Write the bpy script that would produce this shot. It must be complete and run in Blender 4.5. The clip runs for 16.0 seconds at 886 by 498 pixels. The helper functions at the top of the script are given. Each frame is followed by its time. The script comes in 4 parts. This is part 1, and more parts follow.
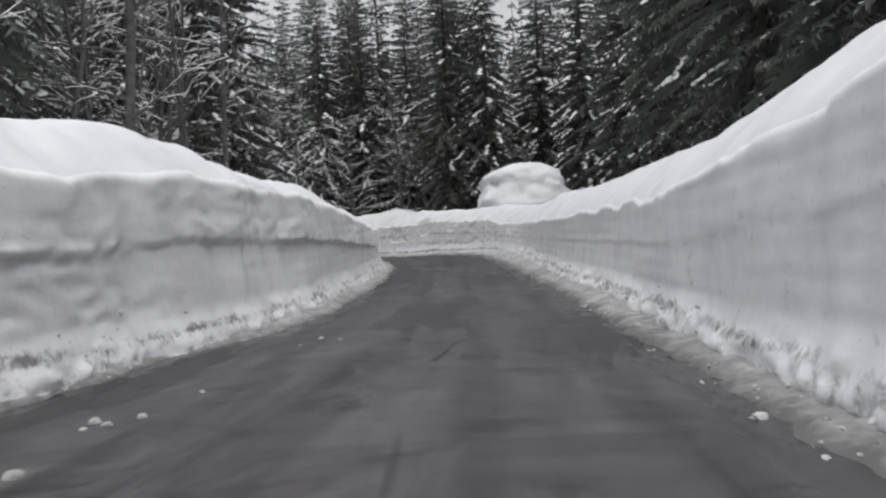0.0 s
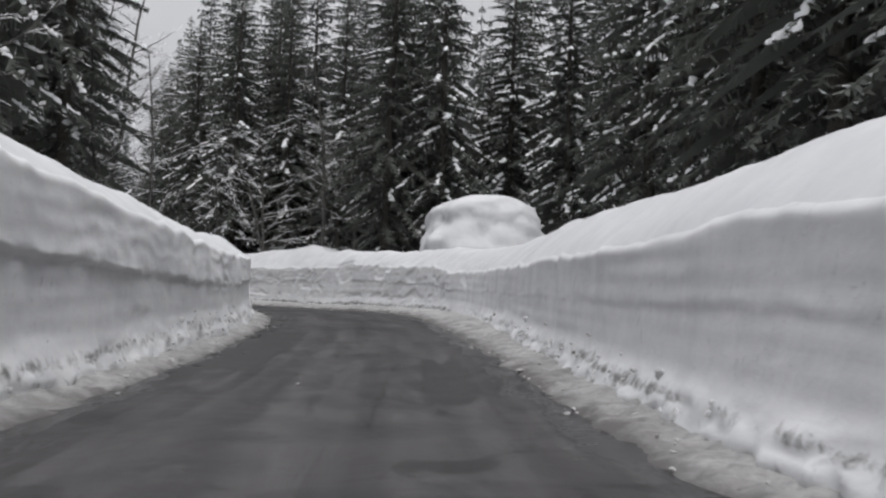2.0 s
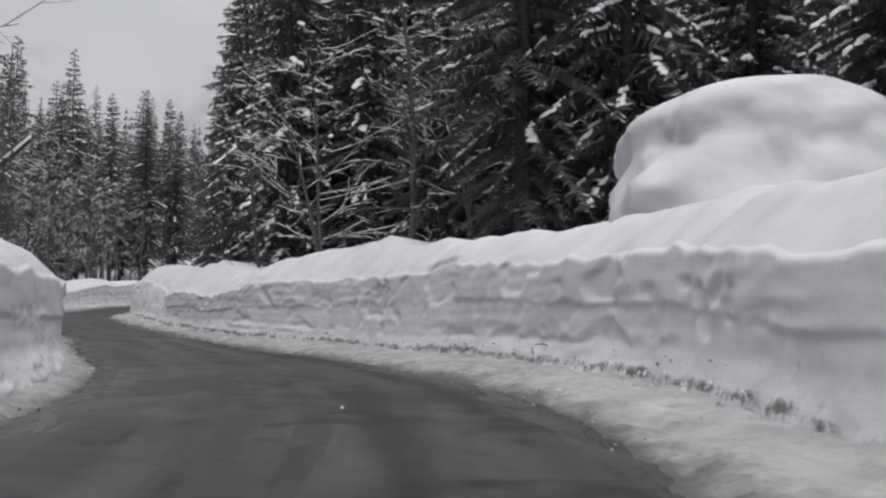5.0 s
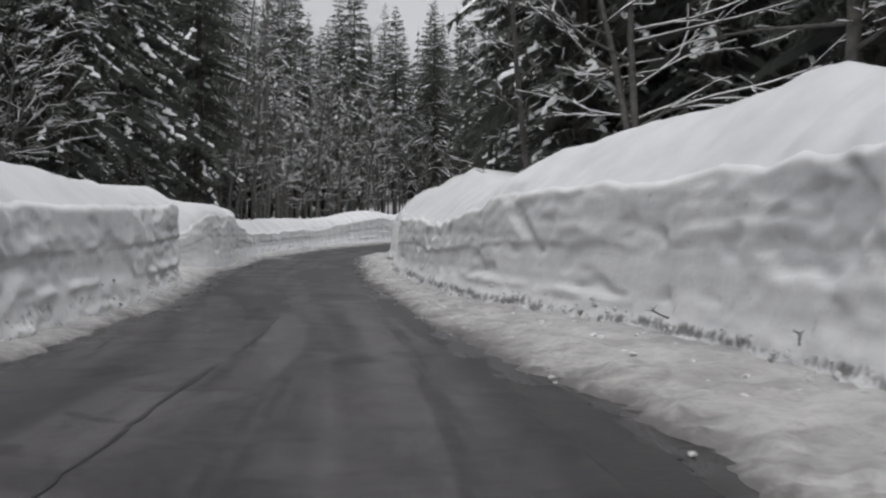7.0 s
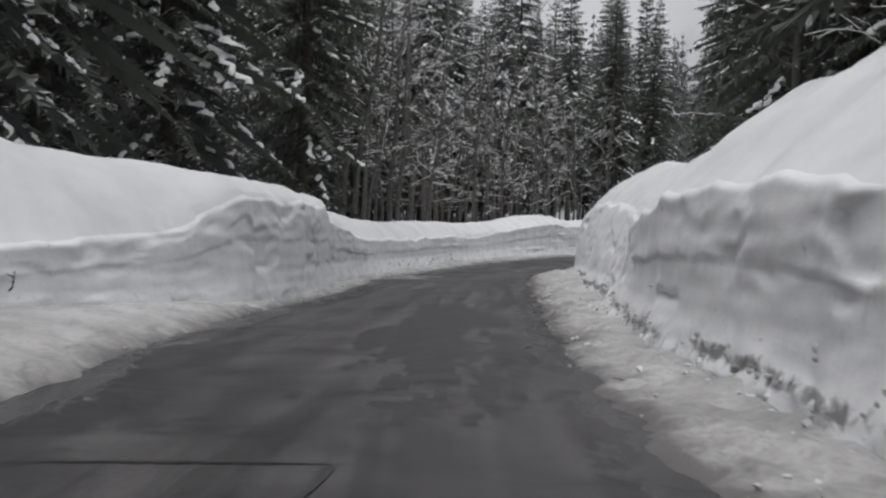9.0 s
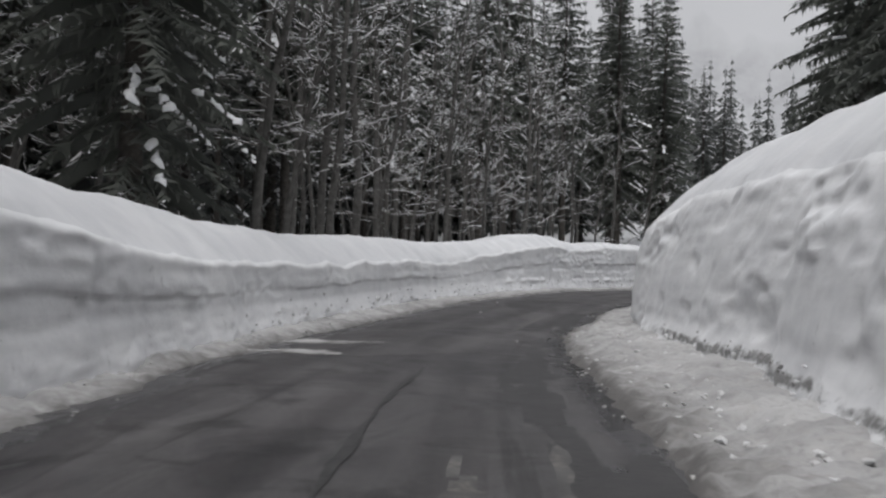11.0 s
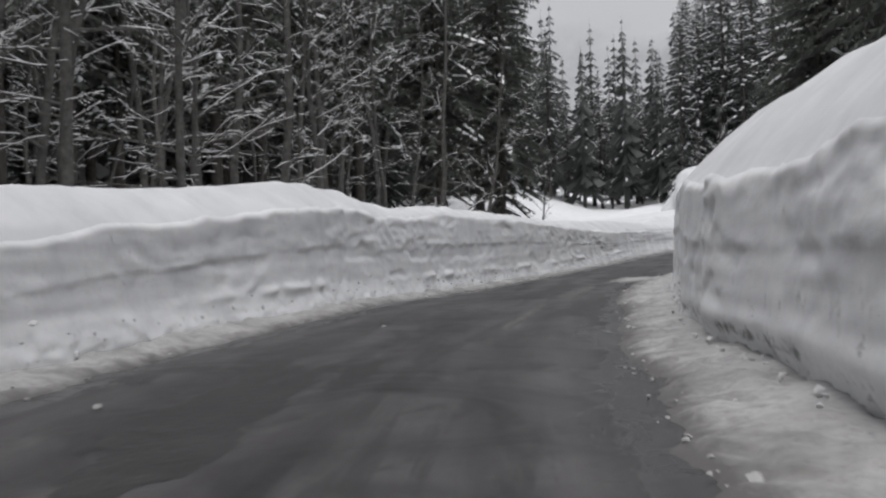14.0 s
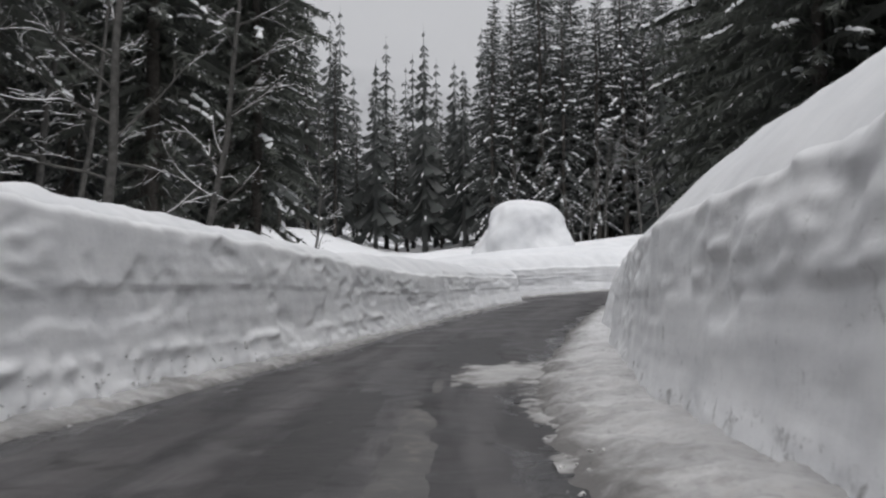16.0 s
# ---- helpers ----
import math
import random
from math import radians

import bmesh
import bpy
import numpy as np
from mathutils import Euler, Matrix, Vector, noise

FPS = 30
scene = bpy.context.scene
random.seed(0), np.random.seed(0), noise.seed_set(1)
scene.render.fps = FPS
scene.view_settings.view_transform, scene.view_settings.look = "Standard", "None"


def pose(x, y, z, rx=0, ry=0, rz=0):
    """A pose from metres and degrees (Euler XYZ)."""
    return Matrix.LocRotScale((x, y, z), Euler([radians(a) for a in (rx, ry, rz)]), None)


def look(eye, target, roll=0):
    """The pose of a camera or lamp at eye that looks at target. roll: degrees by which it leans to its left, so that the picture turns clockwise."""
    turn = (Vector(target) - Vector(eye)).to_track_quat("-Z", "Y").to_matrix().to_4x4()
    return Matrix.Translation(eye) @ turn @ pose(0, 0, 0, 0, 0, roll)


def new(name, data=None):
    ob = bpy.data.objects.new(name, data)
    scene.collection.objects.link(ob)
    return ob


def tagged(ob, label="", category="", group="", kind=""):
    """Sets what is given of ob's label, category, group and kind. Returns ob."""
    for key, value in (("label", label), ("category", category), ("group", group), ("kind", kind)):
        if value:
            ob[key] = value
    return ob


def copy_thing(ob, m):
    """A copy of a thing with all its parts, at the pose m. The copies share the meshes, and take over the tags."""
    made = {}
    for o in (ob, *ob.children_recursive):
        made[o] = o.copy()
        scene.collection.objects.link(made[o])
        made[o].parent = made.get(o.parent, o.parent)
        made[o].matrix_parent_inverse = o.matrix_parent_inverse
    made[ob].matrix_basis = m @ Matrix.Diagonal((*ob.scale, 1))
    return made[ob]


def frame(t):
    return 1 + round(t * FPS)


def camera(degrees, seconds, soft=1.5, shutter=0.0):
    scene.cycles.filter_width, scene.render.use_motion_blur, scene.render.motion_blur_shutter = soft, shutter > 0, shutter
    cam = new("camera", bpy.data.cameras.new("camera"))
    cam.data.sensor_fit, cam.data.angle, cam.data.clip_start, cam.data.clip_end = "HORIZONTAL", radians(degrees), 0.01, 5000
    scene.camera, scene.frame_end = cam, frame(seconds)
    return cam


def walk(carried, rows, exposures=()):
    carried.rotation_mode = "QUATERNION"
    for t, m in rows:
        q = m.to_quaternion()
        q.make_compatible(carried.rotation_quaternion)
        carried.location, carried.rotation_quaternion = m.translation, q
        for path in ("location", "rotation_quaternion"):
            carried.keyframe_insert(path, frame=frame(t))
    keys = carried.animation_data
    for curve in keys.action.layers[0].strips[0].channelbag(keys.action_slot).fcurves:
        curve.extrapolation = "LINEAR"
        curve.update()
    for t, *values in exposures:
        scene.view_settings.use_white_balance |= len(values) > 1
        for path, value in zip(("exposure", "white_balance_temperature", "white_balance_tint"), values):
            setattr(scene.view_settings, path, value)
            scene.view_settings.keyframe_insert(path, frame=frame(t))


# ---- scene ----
import collections

cam = camera(49.5, 16.0, 2.3, 0.15)
# seconds, x, y, z, yaw, pitch, roll
PATH = [
    (0, 0.00, 0.00, 1.69, 0.00, -1.04, 3.05),
    (0.5, 0.13, 4.95, 1.62, -0.71, 0.10, 2.93),
    (1, 0.50, 9.92, 1.40, -2.94, 1.26, 0.25),
    (1.5, 0.55, 14.74, 1.35, -5.43, 2.49, -1.10),
    (2, 0.77, 20.02, 1.27, -3.58, 2.38, -2.07),
    (2.5, 0.95, 25.28, 1.24, -2.81, 3.33, -2.31),
    (3, 0.93, 30.81, 1.25, -2.50, 4.22, -2.33),
    (3.2, 0.90, 32.96, 1.25, -2.54, 3.26, -2.80),
    (5.3, 0.76, 54.16, 1.52, 6.14, 3.25, -0.45),
    (5.5, 0.50, 56.29, 1.54, 7.05, 3.30, -0.67),
    (6, -0.54, 61.53, 1.55, 10.81, 2.89, -0.95),
    (6.5, -1.95, 66.68, 1.47, 16.22, 0.03, -0.66),
    (7, -3.76, 71.71, 1.37, 22.90, -0.67, -0.84),
    (7.5, -5.82, 76.14, 1.31, 26.42, -0.25, -0.15),
    (8, -8.29, 80.66, 1.22, 30.19, -0.09, 0.67),
    (8.2, -9.29, 82.43, 1.18, 30.55, -0.50, 0.09),
    (10.3, -20.88, 101.32, 1.36, 34.24, 1.76, -2.71),
    (10.5, -21.88, 103.12, 1.36, 31.59, 1.27, -3.12),
    (11, -24.41, 107.58, 1.34, 30.81, 1.63, -1.87),
    (11.5, -26.72, 111.90, 1.31, 29.77, 2.30, -1.03),
    (12, -29.01, 116.32, 1.37, 28.22, 2.15, -0.90),
    (12.5, -31.16, 120.78, 1.42, 27.22, 2.51, -1.06),
    (13, -33.13, 125.52, 1.40, 25.72, 3.13, -0.17),
    (13.5, -35.07, 130.50, 1.42, 23.47, 2.94, 0.74),
    (14, -36.99, 136.06, 1.55, 19.10, 1.34, 1.62),
    (14.5, -38.71, 141.89, 1.63, 16.74, 1.87, 0.96),
    (15, -40.08, 147.49, 1.78, 13.56, 2.95, 0.72),
    (15.5, -41.05, 152.98, 1.95, 9.88, 3.24, 1.02),
    (16, -41.69, 158.60, 2.12, 6.37, 3.94, 0.54),
]
walk(cam, [(t, pose(x, y, z, 90 + p, r, w)) for t, x, y, z, w, p, r in PATH], [(0, 0.86), (1, 0.80), (3, 0.74), (6, 0.71), (8, 0.80), (10.5, 0.62), (11.5, 0.74), (12.5, 0.71), (13, 0.76), (14.5, 0.6), (16, 0.62)])

# ---- overcast daylight ----
world = bpy.data.worlds.new("overcast_sky")
scene.world = world
world.use_nodes = True
wn, wl = world.node_tree.nodes, world.node_tree.links
wn.clear()
w_out = wn.new("ShaderNodeOutputWorld")
w_bg = wn.new("ShaderNodeBackground")
w_sky = wn.new("ShaderNodeTexSky")
w_sky.sky_type = 'NISHITA'
w_sky.sun_disc = False
w_sky.sun_elevation = radians(75)
w_sky.sun_rotation = radians(168)
w_sky.dust_density = 6.0
w_sky.air_density = 1.0
w_hsv = wn.new("ShaderNodeHueSaturation")
w_hsv.inputs["Saturation"].default_value = 0.22
w_bg.inputs["Strength"].default_value = 0.13
w_mix = wn.new("ShaderNodeMix")
w_mix.data_type = 'RGBA'
w_mix.inputs[0].default_value = 0.75
w_mix.inputs[7].default_value = (3.9, 3.95, 4.2, 1)
wl.new(w_sky.outputs[0], w_hsv.inputs["Color"])
wl.new(w_hsv.outputs[0], w_mix.inputs[6])
wl.new(w_mix.outputs[2], w_bg.inputs[0])
wl.new(w_bg.outputs[0], w_out.inputs[0])

sun_data = bpy.data.lights.new("sun", 'SUN')
sun_data.energy = 0.85
sun_data.angle = radians(60)
sun_data.color = (1.0, 0.99, 0.98)
sun = new("sun", sun_data)
sun.matrix_world = look((10, 10, 240), (0, 60, 0))


# ---- materials ----
def material(name, rough=0.7):
    m = bpy.data.materials.new(name)
    m.use_nodes = True
    n = m.node_tree.nodes
    b = n["Principled BSDF"]
    b.inputs["Roughness"].default_value = rough
    return m, n, m.node_tree.links, b


def noise_node(n, l, scale, detail=4.0, rough=0.6, coord=None, dist=0.0):
    t = n.new("ShaderNodeTexNoise")
    t.inputs["Scale"].default_value = scale
    t.inputs["Detail"].default_value = detail
    t.inputs["Roughness"].default_value = rough
    t.inputs["Distortion"].default_value = dist
    if coord is None:
        coord = n.new("ShaderNodeTexCoord").outputs["Object"]
    l.new(coord, t.inputs["Vector"])
    return t.outputs["Fac"]


def ramp(n, l, fac, stops):
    r = n.new("ShaderNodeValToRGB")
    e = r.color_ramp.elements
    while len(e) < len(stops):
        e.new(0.5)
    for k, (p, c) in zip(e, stops):
        k.position = p
        k.color = (*c, 1)
    l.new(fac, r.inputs[0])
    return r.outputs[0]


def mix(n, l, fac, a, b, blend='MIX'):
    m = n.new("ShaderNodeMix")
    m.data_type = 'RGBA'
    m.blend_type = blend
    for k, v in ((0, fac), (6, a), (7, b)):
        if hasattr(v, "links"):
            l.new(v, m.inputs[k])
        elif k == 0:
            m.inputs[k].default_value = v
        else:
            m.inputs[k].default_value = (*v, 1)
    return m.outputs[2]


def bump(n, l, b, height, strength, distance):
    k = n.new("ShaderNodeBump")
    k.inputs["Strength"].default_value = strength
    k.inputs["Distance"].default_value = distance
    l.new(height, k.inputs["Height"])
    if b.inputs["Normal"].links:
        l.new(b.inputs["Normal"].links[0].from_socket, k.inputs["Normal"])
    l.new(k.outputs[0], b.inputs["Normal"])


def snow_material(name, low, high, fine=1.0, grit=0.0, layered=False, wetted=False):
    m, n, l, b = material(name, 0.65)
    c = n.new("ShaderNodeTexCoord").outputs["Object"]
    col = ramp(n, l, noise_node(n, l, 0.9, 6, 0.62, c), [(0.3, low), (0.62, high)])
    if grit:
        g = ramp(n, l, noise_node(n, l, 3.1, 7, 0.72, c, 0.6), [(0.5, (0, 0, 0)), (0.78, (1, 1, 1))])
        g2 = n.new("ShaderNodeMath")
        g2.operation = 'MULTIPLY'
        g2.inputs[1].default_value = grit
        l.new(g, g2.inputs[0])
        col = mix(n, l, g2.outputs[0], col, (0.30, 0.27, 0.24))
    l.new(col, b.inputs["Base Color"])
    b.inputs["Specular IOR Level"].default_value = 0.25
    if layered:
        mp = n.new("ShaderNodeMapping")
        mp.inputs["Scale"].default_value = (0.35, 0.35, 3.2)
        l.new(c, mp.inputs[0])
        lay = noise_node(n, l, 1.0, 5, 0.6, mp.outputs[0], 0.3)
        tone = ramp(n, l, lay, [(0.35, (0.93, 0.93, 0.935)), (0.6, (1.0, 1.0, 1.0))])
        l.new(mix(n, l, 1.0, col, tone, 'MULTIPLY'), b.inputs["Base Color"])
        bump(n, l, b, lay, 0.10, 0.03)
        # soil smeared into the foot of the cut
        at = n.new("ShaderNodeAttribute")
        at.attribute_name = "soil"
        mp2 = n.new("ShaderNodeMapping")
        mp2.inputs["Scale"].default_value = (2.0, 2.0, 1.5)
        l.new(c, mp2.inputs[0])
        sm = n.new("ShaderNodeMath")
        sm.operation = 'MULTIPLY_ADD'
        l.new(noise_node(n, l, 2.6, 8, 0.74, mp2.outputs[0], 0.9), sm.inputs[0])
        sm.inputs[1].default_value = 3.4
        sm.inputs[2].default_value = -1.98
        ad = n.new("ShaderNodeMath")
        ad.operation = 'ADD'
        ad.use_clamp = True
        l.new(sm.outputs[0], ad.inputs[0])
        l.new(at.outputs["Fac"], ad.inputs[1])
        edge_fac = ramp(n, l, ad.outputs[0], [(0.06, (0, 0, 0)), (0.75, (0.88, 0.88, 0.88))])
        prev = b.inputs["Base Color"].links[0].from_socket
        l.new(mix(n, l, edge_fac, prev, (0.15, 0.147, 0.142)), b.inputs["Base Color"])
    if wetted:
        # water-soaked grey slush where it thins out on the asphalt
        at = n.new("ShaderNodeAttribute")
        at.attribute_name = "wet"
        k = n.new("ShaderNodeMath")
        k.operation = 'MULTIPLY_ADD'
        l.new(noise_node(n, l, 2.6, 6, 0.7, c, 0.4), k.inputs[0])
        k.inputs[1].default_value = 1.6
        k.inputs[2].default_value = -0.85
        k2 = n.new("ShaderNodeMath")
        k2.operation = 'ADD'
        l.new(k.outputs[0], k2.inputs[0])
        l.new(at.outputs["Fac"], k2.inputs[1])
        specks = ramp(n, l, noise_node(n, l, 11.0, 5, 0.75, c), [(0.52, (0, 0, 0)), (0.68, (0.5, 0.5, 0.5))])
        prev = b.inputs["Base Color"].links[0].from_socket
        l.new(mix(n, l, specks, prev, (0.16, 0.155, 0.15)), b.inputs["Base Color"])
        # cleaner snow thrown up away from the wheels
        new_snow = n.new("ShaderNodeAttribute")
        new_snow.attribute_name = "fresh"
        prev = b.inputs["Base Color"].links[0].from_socket
        l.new(mix(n, l, new_snow.outputs["Fac"], prev, (0.68, 0.683, 0.695)), b.inputs["Base Color"])
        bump(n, l, b, noise_node(n, l, 38.0, 3, 0.6, c), 0.5, 0.012)
        soak = ramp(n, l, k2.outputs[0], [(0.1, (0, 0, 0)), (0.75, (0.92, 0.92, 0.92))])
        prev = b.inputs["Base Color"].links[0].from_socket
        l.new(mix(n, l, soak, prev, (0.105, 0.10, 0.097)), b.inputs["Base Color"])
    bump(n, l, b, noise_node(n, l, 1.7, 3, 0.5, c), 0.16 * fine, 0.12)
    bump(n, l, b, noise_node(n, l, 5.0, 4, 0.55, c), 0.14 * fine, 0.06)
    bump(n, l, b, noise_node(n, l, 16.0, 5, 0.65, c), 0.16 * fine, 0.02)
    return m


# tops coloured darker, cut faces lighter, to even out the light on them
snow = snow_material("snow", (0.57, 0.58, 0.60), (0.665, 0.671, 0.686))
snow_cut = snow_material("cut_snow", (0.75, 0.758, 0.775), (0.86, 0.865, 0.878), 1.0, 0.08, True)
snow_slush = snow_material("slushy_snow", (0.34, 0.335, 0.33), (0.56, 0.553, 0.548), 1.4, 0.4)
snow_verge = snow_material("verge_slush", (0.21, 0.208, 0.207), (0.42, 0.417, 0.415), 2.0, 0.5, False, True)
snow_field = snow_material("snow_field", (0.64, 0.65, 0.67), (0.76, 0.766, 0.784), 0.8)
snow_tree = snow_material("snow_on_branches", (0.74, 0.75, 0.775), (0.85, 0.855, 0.87), 0.3)


def asphalt_material():
    m, n, l, b = material("asphalt", 0.6)
    c = n.new("ShaderNodeTexCoord")
    uv = c.outputs["UV"]
    ob = c.outputs["Object"]
    mp = n.new("ShaderNodeMapping")
    mp.inputs["Scale"].default_value = (1.0, 0.07, 1.0)
    l.new(uv, mp.inputs[0])
    streak = noise_node(n, l, 1.3, 5, 0.6, mp.outputs[0], 0.4)
    patch = noise_node(n, l, 0.32, 5, 0.62, ob, 1.2)
    fine = noise_node(n, l, 24.0, 4, 0.75, ob)
    damp = noise_node(n, l, 0.9, 4, 0.6, mp.outputs[0], 1.6)
    col = ramp(n, l, streak, [(0.34, (0.036, 0.034, 0.0355)), (0.66, (0.084, 0.080, 0.0815))])
    dark = ramp(n, l, patch, [(0.47, (1, 1, 1)), (0.56, (0.62, 0.60, 0.605))])
    col = mix(n, l, 1.0, col, dark, 'MULTIPLY')
    wet = ramp(n, l, damp, [(0.55, (1, 1, 1)), (0.60, (0.60, 0.59, 0.59))])
    col = mix(n, l, 1.0, col, wet, 'MULTIPLY')
    sep = n.new("ShaderNodeSeparateXYZ")
    l.new(uv, sep.inputs[0])
    shift = n.new("ShaderNodeMath")
    shift.operation = 'MULTIPLY_ADD'
    l.new(noise_node(n, l, 0.8, 3, 0.6, mp.outputs[0]), shift.inputs[0])
    shift.inputs[1].default_value = 1.1
    l.new(sep.outputs[0], shift.inputs[2])
    lane = n.new("ShaderNodeMath")
    lane.operation = 'MULTIPLY'
    l.new(shift.outputs[0], lane.inputs[0])
    lane.inputs[1].default_value = 4.2
    wave = n.new("ShaderNodeMath")
    wave.operation = 'SINE'
    l.new(lane.outputs[0], wave.inputs[0])
    tracks = ramp(n, l, wave.outputs[0], [(0.2, (1.0, 1.0, 1.0)), (0.85, (0.74, 0.725, 0.73))])
    col = mix(n, l, 1.0, col, tracks, 'MULTIPLY')
    speck = ramp(n, l, fine, [(0.3, (0.82, 0.82, 0.82)), (0.7, (1.18, 1.18, 1.18))])
    col = mix(n, l, 1.0, col, speck, 'MULTIPLY')
    # melt water along the slush, and grey film dried beside it
    at = n.new("ShaderNodeAttribute")
    at.attribute_name = "rim"
    mp3 = n.new("ShaderNodeMapping")
    mp3.inputs["Scale"].default_value = (1.0, 0.28, 1.0)
    l.new(uv, mp3.inputs[0])
    k = n.new("ShaderNodeMath")
    k.operation = 'MULTIPLY_ADD'
    l.new(noise_node(n, l, 1.5, 6, 0.66, mp3.outputs[0], 0.8), k.inputs[0])
    k.inputs[1].default_value = -2.6
    l.new(at.outputs["Fac"], k.inputs[2])
    soak = ramp(n, l, k.outputs[0], [(0.0, (0.5, 0.49, 0.49)), (0.12, (1, 1, 1))])
    soak_at = soak.node.color_ramp.elements
    soak_at[0].position, soak_at[1].position = 0.0, 0.16
    shift2 = n.new("ShaderNodeMath")
    shift2.operation = 'ADD'
    shift2.inputs[1].default_value = 1.05
    l.new(k.outputs[0], shift2.inputs[0])
    l.new(shift2.outputs[0], soak.node.inputs[0])
    col = mix(n, l, 1.0, col, soak, 'MULTIPLY')
    film = ramp(n, l, noise_node(n, l, 1.1, 7, 0.7, mp3.outputs[0], 1.0), [(0.54, (0, 0, 0)), (0.72, (0.55, 0.55, 0.55))])
    col = mix(n, l, film, col, (0.110, 0.106, 0.106))
    stain = ramp(n, l, noise_node(n, l, 1.0, 5, 0.6, ob, 0.6), [(0.58, (1, 1, 1)), (0.63, (0.55, 0.54, 0.54))])
    col = mix(n, l, 1.0, col, stain, 'MULTIPLY')
    l.new(col, b.inputs["Base Color"])
    r = ramp(n, l, patch, [(0.42, (0.66, 0.66, 0.66)), (0.62, (0.42, 0.42, 0.42))])
    l.new(mix(n, l, 1.0, r, soak, 'MULTIPLY'), b.inputs["Roughness"])
    b.inputs["Specular IOR Level"].default_value = 0.35
    bump(n, l, b, noise_node(n, l, 90.0, 2, 0.6, ob), 0.3, 0.008)
    return m


asphalt = asphalt_material()


def simple(name, stops, scale, rough=0.85, island=False, bumped=0.3):
    m, n, l, b = material(name, rough)
    if island:
        g = n.new("ShaderNodeNewGeometry").outputs["Random Per Island"]
    else:
        g = noise_node(n, l, scale, 5, 0.65)
    l.new(ramp(n, l, g, stops), b.inputs["Base Color"])
    b.inputs["Specular IOR Level"].default_value = 0.2
    if bumped:
        bump(n, l, b, noise_node(n, l, scale * 3, 3), bumped, 0.03)
    return m


needles = simple("spruce_needles", [(0.0, (0.105, 0.113, 0.104)), (0.6, (0.142, 0.151, 0.136)), (1.0, (0.17, 0.18, 0.16))], 2, 0.8, True, 0)


def let_through(m, share):
    """Foliage passes on part of the light that falls on its other side."""
    n, l = m.node_tree.nodes, m.node_tree.links
    b, o = n["Principled BSDF"], n["Material Output"]
    t, s = n.new("ShaderNodeBsdfTranslucent"), n.new("ShaderNodeMixShader")
    l.new(b.inputs["Base Color"].links[0].from_socket, t.inputs["Color"])
    s.inputs[0].default_value = share
    l.new(b.outputs[0], s.inputs[1])
    l.new(t.outputs[0], s.inputs[2])
    l.new(s.outputs[0], o.inputs["Surface"])


let_through(needles, 0.45)
bark = simple("spruce_bark", [(0.3, (0.045, 0.04, 0.036)), (0.7, (0.12, 0.11, 0.10))], 6)
bark_grey = simple("grey_bark", [(0.3, (0.055, 0.053, 0.05)), (0.7, (0.145, 0.14, 0.133))], 5)
twig_mat = simple("twig_bark", [(0.3, (0.07, 0.066, 0.061)), (0.7, (0.15, 0.142, 0.132))], 5, 0.85, False, 0)
# greyer needles for trees further off: distance haze put into their colour
needles_hazed = simple("hazed_needles", [(0.0, (0.085, 0.092, 0.089)), (0.6, (0.13, 0.137, 0.132)), (1.0, (0.205, 0.21, 0.206))], 2, 0.8, True, 0)
let_through(needles_hazed, 0.45)
soil = simple("wet_soil", [(0.3, (0.035, 0.032, 0.028)), (0.7, (0.12, 0.11, 0.095))], 9)
crack_mat = simple("wet_crack_fill", [(0.3, (0.022, 0.022, 0.022)), (0.7, (0.05, 0.049, 0.049))], 6, 0.5)


def part(name, verts, faces, mat, parent=None, label="", smooth=True):
    me = bpy.data.meshes.new(name)
    me.from_pydata(verts, [], faces)
    me.materials.append(mat)
    if smooth:
        me.polygons.foreach_set("use_smooth", [True] * len(me.polygons))
    me.update()
    ob = new(name, me)
    if parent is not None:
        ob.parent = parent
    if label:
        tagged(ob, label)
    return ob


def misty_slope():
    """A wooded mountainside, with mist painted into its colour, thicker higher up."""
    m, n, l, b = material("mist_painted_wooded_slope", 0.9)
    c = n.new("ShaderNodeTexCoord").outputs["Object"]
    mp = n.new("ShaderNodeMapping")
    mp.inputs["Scale"].default_value = (1.0, 1.0, 0.4)
    l.new(c, mp.inputs[0])
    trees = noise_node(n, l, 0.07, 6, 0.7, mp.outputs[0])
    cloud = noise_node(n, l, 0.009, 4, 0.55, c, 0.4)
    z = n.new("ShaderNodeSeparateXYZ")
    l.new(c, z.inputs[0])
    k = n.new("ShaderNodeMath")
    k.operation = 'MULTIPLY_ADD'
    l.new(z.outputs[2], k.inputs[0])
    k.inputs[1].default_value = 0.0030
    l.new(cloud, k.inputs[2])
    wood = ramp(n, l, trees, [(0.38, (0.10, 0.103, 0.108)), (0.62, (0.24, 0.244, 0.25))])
    painted_mist = ramp(n, l, k.outputs[0], [(0.72, (0.25, 0.25, 0.25)), (1.0, (1, 1, 1))])
    painted_mist.node.color_ramp.elements[0].position = 0.62
    l.new(mix(n, l, painted_mist, wood, (0.42, 0.423, 0.43)), b.inputs["Base Color"])
    b.inputs["Specular IOR Level"].default_value = 0.0
    return m


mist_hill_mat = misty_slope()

road_film = snow_material("grey_road_film", (0.058, 0.056, 0.056), (0.092, 0.090, 0.089), 1.0, 0.5)

damp_asphalt = simple("damp_asphalt", [(0.3, (0.024, 0.023, 0.0235)), (0.7, (0.045, 0.043, 0.0435))], 2.2, 0.5)

crumbled = snow_material("crumbled_snow", (0.46, 0.46, 0.465), (0.66, 0.663, 0.67), 1.4, 0.35)

clod_mat = snow_material("dirty_clod", (0.20, 0.195, 0.19), (0.50, 0.495, 0.49), 1.2, 0.5)


